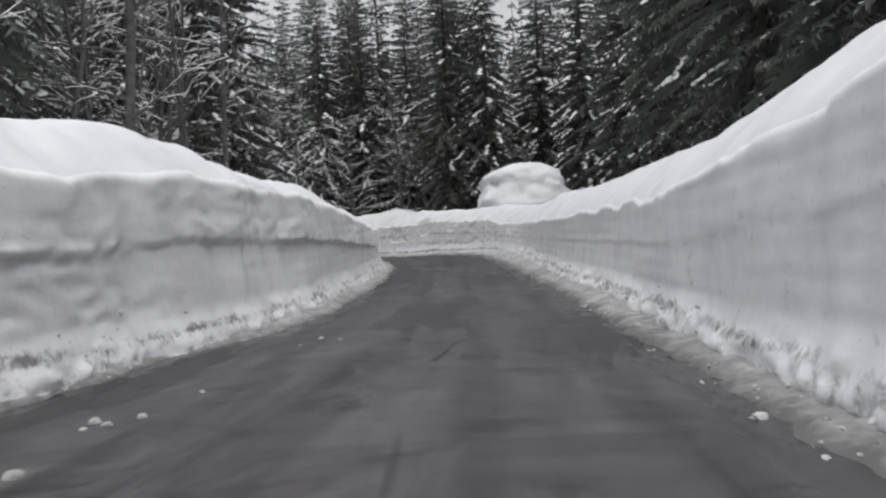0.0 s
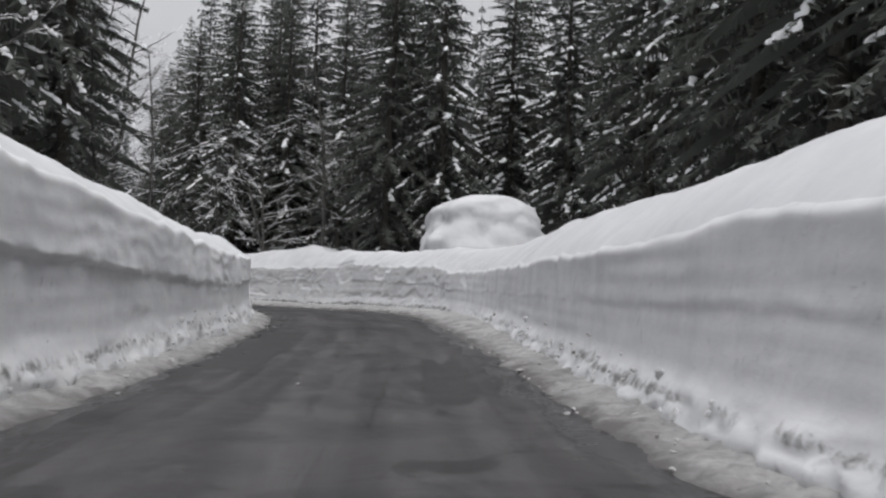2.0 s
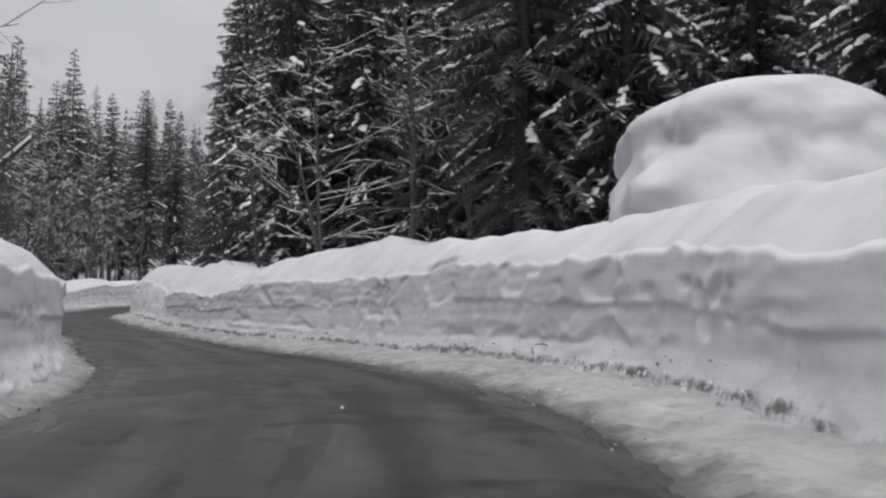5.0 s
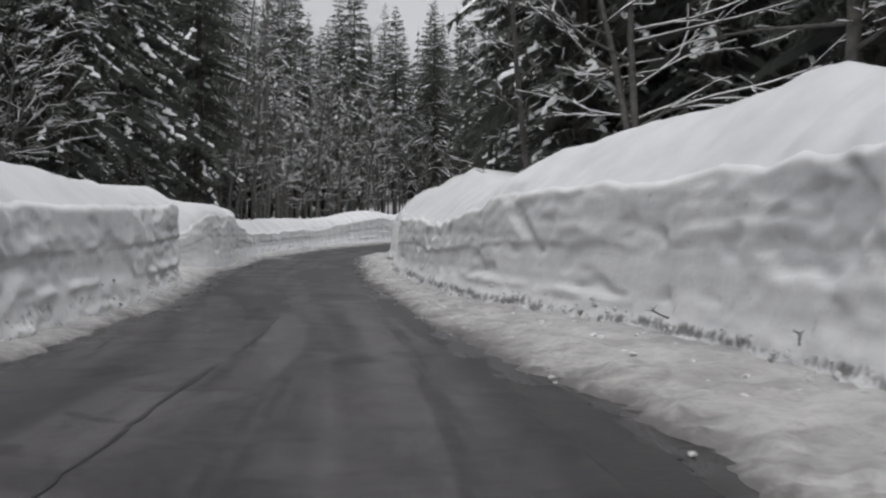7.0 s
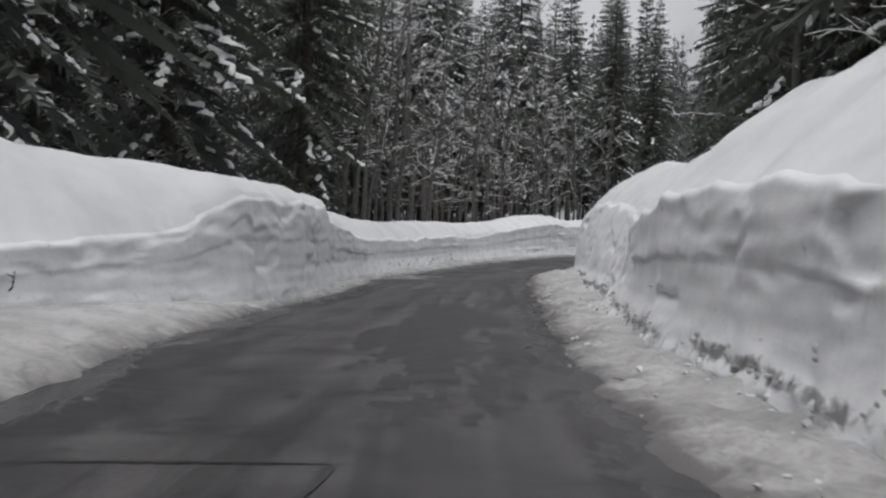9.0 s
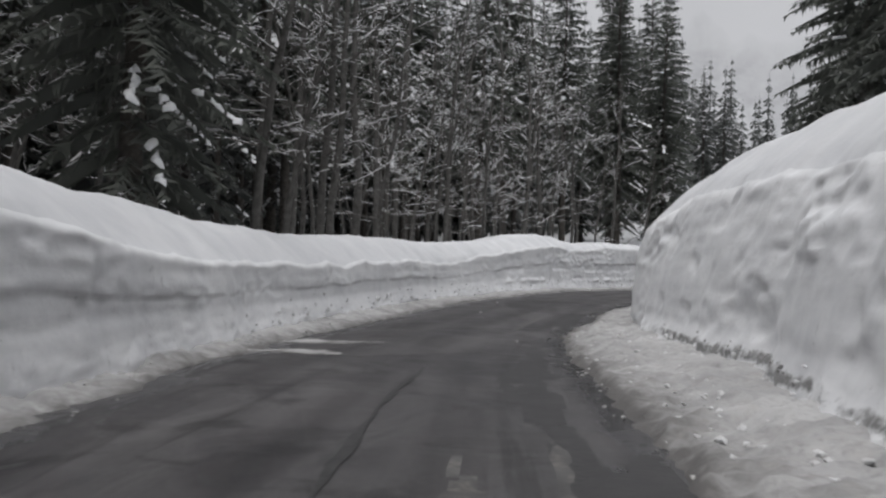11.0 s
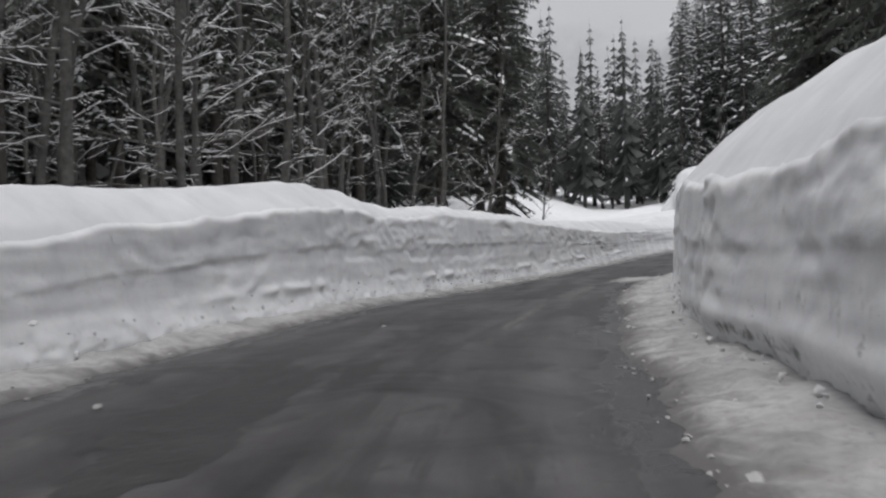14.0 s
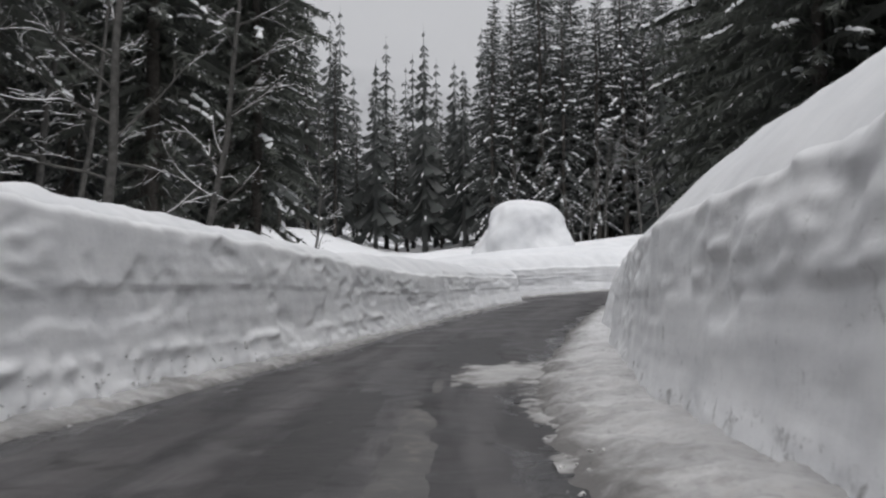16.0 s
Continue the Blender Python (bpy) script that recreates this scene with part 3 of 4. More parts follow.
def verge_strip(side, name):
    edge, verge = (edge_right, verge_right) if side > 0 else (edge_left, verge_left)
    ss = np.r_[np.arange(-38, -2, 0.6), np.arange(-2, 195, 0.13), np.arange(195, 290, 0.4)]
    n = 20
    seed = 70 * side
    verts, faces, wet, clean_snow = [], [], [], []
    for s in ss:
        e = edge(s) + 0.16 * n3(s * 0.8, seed + 6) + 0.09 * n3(s * 2.4, seed) + 0.05 * n3(s * 6.0, seed + 1)
        f = verge(s) + 0.5 + undercut(side, s)
        coarse = table(s, (0, 55, 65, 108, 116, 138, 146), (1.0, 1.0, 1.25, 1.25, 1.9, 1.9, 1.1)) if side > 0 else 1.0
        fresh = table(s, (50, 60, 70, 100, 108, 138, 146, 185, 200), (0, 0.7, 0.15, 0.1, 0.4, 0.4, 0.1, 0.6, 2.2)) if side > 0 else table(s, (80, 90, 130, 140), (0.3, 0.8, 0.8, 0.2))
        rise = (0.16 + 0.06 * verge(s)) * (table(s, (54, 64, 108, 114), (1.0, 0.6, 0.6, 1.0)) if side > 0 else 1.0) + 0.05 * n3(s * 0.2, seed + 8)
        for i in range(n + 1):
            u = i / n
            d = e + f * u ** 1.35
            a = d - e
            h = -0.03 - 0.012 * abs(side * d + 1.3) * math.exp(-a * 2) + rise * (1 - math.exp(-a * 1.1)) + 0.03 * min(1, a * 5)
            r = min(1, a * 6)
            h += coarse * r * (0.05 * n3(s * 0.9, d * 1.6, seed + 2) + 0.055 * n3(s * 2.6, d * 3.2, seed + 3) + 0.045 * n3(s * 6, d * 7, seed + 4) + 0.05 * max(0.0, n3(s * 3.3, d * 4.5, seed + 9) - 0.25))
            verts.append(on_road(s, side * d, h))
            clean_snow.append(0.36 * fresh * step(a, 0.15, 0.9) * (0.75 + 0.5 * n3(s * 0.9, d * 1.4, seed + 14)))
            wet.append(0.75 * math.exp(-a / 0.22) + 0.42 * math.exp(-a / 1.0) * max(0.0, 1 + 0.9 * n3(s * 0.35, d * 0.5, seed + 12)) * (1.0 if side > 0 else 0.45))
    w = n + 1
    for j in range(len(ss) - 1):
        for i in range(w - 1):
            q = (j * w + i, j * w + i + 1, (j + 1) * w + i + 1, (j + 1) * w + i)
            faces.append(q if side < 0 else q[::-1])
    ob = part(name, verts, faces, snow_verge)
    ob.data.attributes.new("wet", 'FLOAT', 'POINT').data.foreach_set("value", wet)
    ob.data.attributes.new("fresh", 'FLOAT', 'POINT').data.foreach_set("value", clean_snow)
    return tagged(ob, "low strip of lumpy dirty slush along the asphalt", "slush", kind="structure")


verge_strip(1, "verge_right")
verge_strip(-1, "verge_left")


# ---- grit and lumps of snow along the foot of the banks ----
def blobs(name, mat, spots, label, category):
    """Many small irregular lumps in one mesh: s, d, height, length, breadth, thickness."""
    bm = bmesh.new()
    bmesh.ops.create_icosphere(bm, subdivisions=1, radius=1.0)
    base = [v.co.copy() for v in bm.verts]
    tri = [tuple(v.index for v in f.verts) for f in bm.faces]
    bm.free()
    r = random.Random(len(name))
    verts, faces = [], []
    for s, d, h, a, b, c in spots:
        o = len(verts)
        x, y, z = on_road(s, d, h)
        tx, ty = (float(np.interp(s, AXIS_S, TANG[:, k])) for k in range(2))
        turn = r.uniform(-0.5, 0.5)
        for p in base:
            k = r.uniform(0.45, 1.35)
            u, v = p.x * a * k, p.y * b * k
            u, v = u * math.cos(turn) - v * math.sin(turn), u * math.sin(turn) + v * math.cos(turn)
            verts.append((x + u * tx + v * ty, y + u * ty - v * tx, z + p.z * c * k))
        faces += [(o + i, o + j, o + k) for i, j, k in tri]
    return tagged(part(name, verts, faces, mat, None, "", False), label, category, kind="stuff")


lr = random.Random(5)
lumps, debris = [], []
for side, edge, verge in ((1, edge_right, verge_right), (-1, edge_left, verge_left)):
    for s0, s1, n in ((-2, 14, 70), (14, 60, 110), (60, 112, 80), (112, 136, 90), (136, 180, 110)):
        for _ in range(n if side > 0 else n // 2):
            s = lr.uniform(s0, s1)
            a = abs(lr.gauss(0, 0.45))
            sz = lr.uniform(0.015, 0.06) * (1.4 if lr.random() < 0.08 else 0.6)
            d = edge(s) + min(a, verge(s)) - 0.12
            lumps.append((s, side * d, -0.012 * abs(side * d + 1.3) * math.exp(-a * 2) + 0.16 * (1 - math.exp(-a * 1.1)), sz * lr.uniform(0.9, 1.8), sz, sz * 0.6))
            if lr.random() < 0.14:
                debris.append((s + lr.uniform(-1, 1), side * (edge(s) + min(abs(lr.gauss(0, 0.5)), verge(s))), 0.05 + 0.15 * (1 - math.exp(-a * 1.3)), sz * 0.5, sz * 0.3, sz * 0.2))
blobs("slush_lumps", snow_slush, lumps, "small grey lumps of slush fallen beside the road", "slush")
blobs("road_grit", soil, debris, "dark grit and bark bits on the slush", "debris")


# ---- rubble broken off the cut face, along its foot ----
clean, dirty = [], []
for side in (1, -1):
    for s0, s1 in SPOTS[side]:
        for _ in range(int((s1 - s0) * 9)):
            s = lr.uniform(s0, s1)
            h = abs(lr.gauss(0.12, 0.24))
            if n3(s * 0.25, 40 * side + 60) < -0.25 or h > 0.8 or (h > 0.2 and undercut(side, s) > 0.1):
                continue
            q = max(0.0, 1 - h / 0.95)
            d = bank_foot(side, s) - q * lr.uniform(0.0, 0.26) + 0.06
            sz = lr.uniform(0.018, 0.05) * (1.6 if lr.random() < 0.12 else 1.0)
            (dirty if lr.random() < (0.08 if side > 0 or s < 60 else 0.02) and h > 0.10 else clean).append((s, side * d, h, sz * lr.uniform(0.8, 1.4), sz, sz * lr.uniform(0.7, 1.3)))
for s0, s1, n in ((62, 110, 260), (112, 138, 420)):
    for _ in range(n):
        s = lr.uniform(s0, s1)
        a = verge_right(s) * (1 - abs(lr.gauss(0, 0.38)))
        if a < 0.1:
            continue
        sz = lr.uniform(0.02, 0.06)
        rest = (0.16 + 0.06 * verge_right(s)) * (0.6 if s < 111 else 1.0) * (1 - math.exp(-a * 1.1)) - 0.02
        clean.append((s, edge_right(s) + a, rest, sz * lr.uniform(0.9, 1.7), sz, sz * 0.7))
for s0, s1 in ((61, 111), (115, 135)):
    for _ in range(int((s1 - s0) * 3)):
        s = lr.uniform(s0, s1)
        if n3(s * 0.33, 6, 75) < -0.25:
            continue
        h = soil_line(1, s) + lr.gauss(0.0, 0.07)
        sz = lr.uniform(0.012, 0.034)
        dirty.append((s, bank_foot(1, s) - lr.uniform(-0.02, 0.08), h, sz * lr.uniform(0.8, 1.8), sz * 0.7, sz * lr.uniform(0.6, 1.3)))
blobs("bank_rubble", crumbled, clean, "crumbled chunks of snow at the foot of the banks", "snow rubble")
blobs("dirty_rubble", clod_mat, dirty, "soil-stained chunks of snow at the foot of the banks", "snow rubble")


# ---- snow-covered boulder on the bank ----
def snow_boulder(x, y, z, rx, ry, rz, seed, label):
    bm = bmesh.new()
    bmesh.ops.create_icosphere(bm, subdivisions=5, radius=1.0)
    verts = []
    for v in bm.verts:
        p = v.co.copy()
        p = Vector((math.copysign(abs(p.x) ** 0.9, p.x), math.copysign(abs(p.y) ** 0.9, p.y), math.copysign(abs(p.z) ** 0.72, p.z)))
        q = 1 + 0.28 * noise.noise(p * 1.4 + Vector((seed, 0, 0))) + 0.07 * noise.noise(p * 3.0 + Vector((0, seed, 0))) + 0.02 * noise.noise(p * 8)
        q *= 1 + 0.32 * max(0.0, 0.35 - p.z)
        q += 0.075 * max(0.0, 1 - abs(p.z) * 1.3) * (noise.noise(p * 6 + Vector((seed, seed, 0))) + 0.6 * noise.noise(p * 13))
        v.co = Vector((p.x * rx * q, p.y * ry * q, p.z * rz * (1 + 0.06 * noise.noise(p * 1.7 + Vector((0, 0, seed))))))
    me = bpy.data.meshes.new("boulder")
    bm.to_mesh(me)
    bm.free()
    me.materials.append(snow)
    me.polygons.foreach_set("use_smooth", [True] * len(me.polygons))
    ob = new("boulder", me)
    ob.location = (x, y, z)
    return tagged(ob, label, "boulder")


snow_boulder(6.25, 73.0, 4.3, 3.25, 2.7, 2.25, 3.0, "huge boulder buried under thick smooth white snow")
snow_boulder(-43.8, 241.0, 8.3, 3.6, 3.0, 3.7, 9.0, "large boulder half buried in deep white snow")


# ---- trees ----
def tube(verts, faces, pts, radii, sides):
    base = len(verts)
    for i, (p, r) in enumerate(zip(pts, radii)):
        t = (pts[min(i + 1, len(pts) - 1)] - pts[max(i - 1, 0)]).normalized()
        a = t.orthogonal().normalized()
        b = t.cross(a)
        for k in range(sides):
            w = 2 * math.pi * k / sides
            verts.append(p + (a * math.cos(w) + b * math.sin(w)) * r)
    for i in range(len(pts) - 1):
        for k in range(sides):
            q = base + i * sides
            faces.append((q + k, q + (k + 1) % sides, q + sides + (k + 1) % sides, q + sides + k))


def ridge(verts, faces, pts, widths, thick, rnd):
    """A loaf of snow that lies along a branch."""
    base = len(verts)
    for i, (p, w) in enumerate(zip(pts, widths)):
        t = pts[min(i + 1, len(pts) - 1)] - pts[max(i - 1, 0)]
        side = Vector((t.y, -t.x, 0))
        side = side.normalized() if side.length > 1e-4 else Vector((1, 0, 0))
        k = thick * rnd.uniform(0.7, 1.2)
        verts += [p + side * w, p + side * (0.72 * w) + Vector((0, 0, 0.7 * k)), p + Vector((0, 0, k)), p - side * (0.72 * w) + Vector((0, 0, 0.7 * k)), p - side * w]
    for i in range(len(pts) - 1):
        q = base + i * 5
        for k in range(4):
            faces.append((q + k, q + k + 1, q + k + 6, q + k + 5))
    e = base + (len(pts) - 1) * 5
    faces.append((base + 4, base + 3, base + 2, base + 1, base))
    faces.append((e, e + 1, e + 2, e + 3, e + 4))


def spruce(seed, height, radius, gap, snowy, bare, rich, label, leaf=needles, fine=1.0):
    """Whorls of sagging boughs hung with many narrow sprays; snow lies in clumps along the boughs."""
    rnd = random.Random(seed)
    top = new("spruce_tree")
    tv, tf = [], []
    lean = Vector((rnd.uniform(-1, 1), rnd.uniform(-1, 1), 0)) * 0.012
    axis = lambda z: lean * z + Vector((0.05 * math.sin(z * 0.4 + seed), 0.05 * math.cos(z * 0.33), 0))
    zs = [height * i / 9 for i in range(10)]
    tube(tv, tf, [axis(z) + Vector((0, 0, z)) for z in zs], [0.011 * height * (1 - 0.96 * z / height) + 0.01 for z in zs], 7)
    bv, bf, sv, sf = [], [], [], []
    z = height * bare
    down = Vector((0, 0, -1))
    while z < height - 0.15:
        u = (z - height * bare) / (height * (1 - bare))
        n = rnd.randint(5, 7) if u < 0.9 else 4
        off = rnd.uniform(0, 6.28)
        whorl = rnd.uniform(0.82, 1.12)
        for k in range(n):
            az = off + 6.283 * k / n + rnd.uniform(-0.4, 0.4)
            ln = radius * (1 - u) ** 0.85 * whorl * rnd.uniform(0.7, 1.1) + 0.2
            if u < 0.2:
                ln *= 0.5 + 2.5 * u
            out = Vector((math.cos(az), math.sin(az), 0))
            side = Vector((-out.y, out.x, 0))
            rise = 0.55 * u - 0.10 + rnd.uniform(-0.1, 0.1)
            sag = (0.62 - 0.4 * u) * rnd.uniform(0.75, 1.2)
            p0 = axis(z) + Vector((0, 0, z + rnd.uniform(-0.2, 0.2)))
            swing = rnd.uniform(-0.12, 0.12) * ln
            at = lambda q: p0 + out * (ln * q) + side * (swing * q * q) + Vector((0, 0, ln * (rise * q - sag * q * q + 0.9 * max(0, q - 0.72) ** 2)))
            m = max(3, int((1.5 + ln * 4.6) * rich))
            step = 0.9 * ln / m
            for i in range(m):
                q = 0.08 + 0.92 * (i + rnd.uniform(0, 0.9)) / m
                c, c2 = at(q), at(min(1.03, q + (0.75 * step + 0.05) / ln))
                bl = (ln * 0.26 * (1.2 - q) + 0.22) * fine
                for sg in (-1, 1):
                    if rnd.random() < 0.12:
                        continue
                    tip = c + side * (sg * bl * rnd.uniform(0.35, 1.0)) + out * (bl * rnd.uniform(0.25, 0.9)) + down * (bl * rnd.uniform(0.15, 0.95))
                    b = len(bv)
                    bv += [c, c2, tip]
                    bf.append((b, b + 1, b + 2))
                    if rnd.random() < snowy * 0.40 * (0.35 + q):
                        e0, e1 = rnd.uniform(0.0, 0.3), rnd.uniform(0.45, 0.85)
                        g0, g1 = c2.lerp(tip, e0), c2.lerp(tip, e1)
                        w = out * rnd.uniform(0.02, 0.055)
                        gm = g0.lerp(g1, 0.5)
                        b = len(sv)
                        sv += [g0 + Vector((0, 0, 0.03)), gm + w, g1 + Vector((0, 0, 0.02)), gm - w + down * 0.03]
                        sf += [(b, b + 1, b + 2), (b, b + 2, b + 3)]
                if rnd.random() < 0.55:
                    b = len(bv)
                    bv += [c, c2, c.lerp(c2, rnd.random()) + down * (bl * rnd.uniform(0.35, 1.0)) + out * (0.1 * bl)]
                    bf.append((b, b + 1, b + 2))
            b = len(bv)
            w = side * (0.05 + 0.02 * ln)
            c = at(0.5)
            bv += [p0, c + w, at(1.06), c - w]
            bf += [(b, b + 1, b + 2), (b, b + 2, b + 3)]
            if rnd.random() < snowy * (0.8 + 0.5 * u):
                a = rnd.uniform(0.25, 0.65)
                for _ in range(rnd.randint(2, 5)):
                    e = min(1.04, a + rnd.uniform(0.05, 0.14))
                    st = 4
                    pts = [at(a + (e - a) * i / (st - 1)) + side * (0.05 * ln * rnd.uniform(-1, 1)) + Vector((0, 0, rnd.uniform(-0.02, 0.05))) for i in range(st)]
                    wd = [(0.04 + 0.033 * ln) * rnd.uniform(0.35, 1.3) * (0.3 if i in (0, st - 1) else 1) for i in range(st)]
                    ridge(sv, sf, pts, wd, 0.06 + 0.024 * ln, rnd)
                    a = e + rnd.uniform(0.01, 0.10)
                    if a > 0.92:
                        break
        z += gap * (1 - 0.4 * u) * rnd.uniform(0.75, 1.25)
    part("trunk", tv, tf, bark, top)
    part("crown", bv, bf, leaf, top, "dark green needle boughs", False)
    tagged(part("snow_load", sv, sf, snow_tree, top, "white snow lying on the boughs"), kind="stuff")
    return tagged(top, label, "tree")


def bare_tree(seed, height, spread, stems, snowy, dense, label, level=0.0, load=1.0, first=0.2):
    rnd = random.Random(seed)
    top = new("bare_tree")
    tv, tf, wv, wf, sv, sf = [], [], [], [], [], []

    def grow(p, d, ln, r, depth):
        pts, rad = [p.copy()], [r]
        q, v = p.copy(), d.normalized()
        st = (6, 4, 3, 2)[depth]
        for i in range(st):
            v = (v + Vector((rnd.uniform(-1, 1), rnd.uniform(-1, 1), rnd.uniform(-0.5, 0.75) - (0.25 if depth > 1 else 0))) * (0.14 + 0.11 * depth)).normalized()
            q = q + v * (ln / st)
            pts.append(q.copy())
            rad.append(r * (1 - 0.82 * (i + 1) / st))
        if depth == 0:
            tube(tv, tf, pts, rad, 7)
        elif depth == 1:
            tube(tv, tf, pts, rad, 5)
        else:
            tube(wv, wf, pts, rad, 3)
        flat = math.hypot(v.x, v.y)
        if depth > 0 and rnd.random() < snowy and flat > 0.45:
            a = rnd.randint(0, 1)
            pp = [c + Vector((0, 0, g * 0.8)) for c, g in zip(pts[a:], rad[a:])]
            ridge(sv, sf, pp, [(g * 0.55 + 0.006) * load * rnd.uniform(0.2, 1.2) for g in rad[a:]], (0.014 + 0.16 * r) * load, rnd)
        if depth == 0:
            n = int(height * 1.35 * dense)
            for i in range(n):
                u = first + (0.98 - first) * (i + rnd.random()) / n
                k = min(int(u * st), st - 1)
                c = pts[k].lerp(pts[k + 1], u * st - k)
                az = rnd.uniform(0, 6.283)
                up = (rnd.uniform(0.25, 1.2) if u > 0.35 else rnd.uniform(-0.2, 0.5)) * (1 - level)
                grow(c, Vector((math.cos(az), math.sin(az), up)), spread * (1 - 0.62 * u) * rnd.uniform(0.55, 1.15), r * 0.27 * (1 - 0.5 * u) + 0.008, 1)
        elif depth < 3:
            n = int((7 if depth == 1 else 3) * dense)
            for i in range(n):
                u = 0.2 + 0.78 * (i + rnd.random()) / n
                k = min(int(u * st), st - 1)
                c = pts[k].lerp(pts[k + 1], u * st - k)
                t = (pts[k + 1] - pts[k]).normalized()
                sd = Vector((t.y, -t.x, 0)) * rnd.choice((-1, 1)) + Vector((0, 0, rnd.uniform(-0.35, 0.5)))
                grow(c, t * 0.8 + sd * rnd.uniform(0.5, 1.0), ln * rnd.uniform(0.28, 0.5), max(0.006, r * 0.45 * (1 - 0.5 * u)), depth + 1)

    for i in range(stems):
        off = Vector((rnd.uniform(-0.5, 0.5), rnd.uniform(-0.5, 0.5), 0)) * (stems - 1)
        grow(off, Vector((off.x * 0.1 + rnd.uniform(-.06, .06), off.y * 0.1 + rnd.uniform(-.06, .06), 1)), height * rnd.uniform(0.8, 1.0), height * 0.0085 * (1 if stems == 1 else 0.85), 0)
    part("trunk", tv, tf, bark_grey, top, "grey trunk and main limbs")
    tagged(part("twig_mass", wv, wf, twig_mat, top, "fine leafless twigs", False), kind="stuff")
    tagged(part("snow_load", sv, sf, snow_tree, top, "white snow lining the branches"), kind="stuff")
    return tagged(top, label, "tree")


SPRUCE_LABEL = "tall dark green spruce with snow-laden boughs"
HAZED_LABEL = "tall haze-grey spruce, its boughs thick with white snow"
SHADE_LABEL = "tall dark spruce with dense boughs, nearly bare of snow"
SPARSE_LABEL = "tall dark spruce with a few clumps of snow"
BARE_LABEL = "leafless grey tree with snow lining its branches"
kinds = {
    "snowy": [spruce(11, 27, 4.3, 0.80, 0.8, 0.13, 0.85, SPRUCE_LABEL), spruce(12, 24, 3.9, 0.80, 0.7, 0.15, 0.85, SPRUCE_LABEL), spruce(13, 31, 4.6, 0.86, 0.75, 0.13, 0.85, SPRUCE_LABEL)],
    "near": [spruce(15, 28, 4.6, 0.62, 0.5, 0.07, 2.3, SPRUCE_LABEL, needles, 0.55), spruce(16, 26, 4.3, 0.62, 0.34, 0.10, 2.3, SPARSE_LABEL, needles, 0.55)],
    "shade": [spruce(24, 27, 4.5, 0.66, 0.19, 0.08, 1.5, SHADE_LABEL, needles, 0.75), spruce(25, 30, 4.6, 0.7, 0.15, 0.10, 1.5, SHADE_LABEL, needles, 0.75)],
    "dark": [spruce(21, 28, 4.3, 0.80, 0.46, 0.24, 1.1, SPARSE_LABEL), spruce(22, 25, 4.0, 0.80, 0.55, 0.26, 1.1, SPARSE_LABEL)],
    "far": [spruce(31, 27, 4.2, 0.9, 0.44, 0.12, 0.72, SPRUCE_LABEL, needles_hazed, 0.75), spruce(32, 31, 4.6, 0.95, 0.44, 0.14, 0.72, SPRUCE_LABEL, needles_hazed, 0.75), spruce(33, 24, 3.9, 0.9, 0.44, 0.12, 0.72, SPRUCE_LABEL, needles_hazed, 0.75)],
    "hazed": [spruce(35, 27, 4.4, 0.78, 1.0, 0.12, 0.9, HAZED_LABEL, needles_hazed, 0.85), spruce(36, 30, 4.5, 0.82, 1.0, 0.13, 0.9, HAZED_LABEL, needles_hazed, 0.85)],
    "bare": [bare_tree(41, 17, 4.0, 1, 0.62, 0.88, BARE_LABEL), bare_tree(42, 14, 3.4, 2, 0.62, 0.7, BARE_LABEL), bare_tree(43, 20, 4.0, 1, 0.6, 0.82, BARE_LABEL)],
    "limbed": [bare_tree(61, 19, 6.6, 2, 0.85, 0.74, "big leafless tree with long snow-laden limbs", 0.6, 1.5, 0.33)],
    "thin": [bare_tree(51, 10, 2.4, 2, 0.62, 0.75, BARE_LABEL), bare_tree(52, 12, 2.6, 1, 0.62, 0.95, BARE_LABEL)],
}
for group in kinds.values():
    for ob in group:
        ob["used"] = 0

planted = []


def plant(kind, x, y, size=1.0, turn=0.0, which=0):
    src = kinds[kind][which % len(kinds[kind])]
    h, _ = ground_height(x, y)
    m = Matrix.Translation((x, y, h - 0.25)) @ Matrix.Rotation(turn, 4, 'Z')
    if src["used"]:
        ob = copy_thing(src, m)
    else:
        ob = src
        ob.matrix_basis = m
    src["used"] = 1
    ob.scale = (size, size, size * (0.95 + 0.1 * ((len(planted) * 7) % 10) / 10))
    ob["group"] = "forest trees"
    planted.append((x, y))
    return ob


def clear_of(x, y, gap):
    return all((x - a) ** 2 + (y - b) ** 2 > gap * gap for a, b in planted)


rnd = random.Random(7)


def scatter(kind, count, s0, s1, d0, d1, side, gap, lo=0.8, hi=1.15):
    made = tries = 0
    while made < count and tries < count * 12:
        tries += 1
        s, d = rnd.uniform(s0, s1), rnd.uniform(d0, d1)
        x, y, _ = on_road(s, side * d)
        if ((AXIS[:, 0] - x) ** 2 + (AXIS[:, 1] - y) ** 2).min() < (d0 - 0.5) ** 2 or not clear_of(x, y, gap) or math.hypot(x - 6, y - 72) < 9 or (3 < x < 13 and 52 < y < 72):
            continue
        plant(kind, x, y, rnd.uniform(lo, hi), rnd.uniform(0, 6.28), rnd.randint(0, 5))
        made += 1


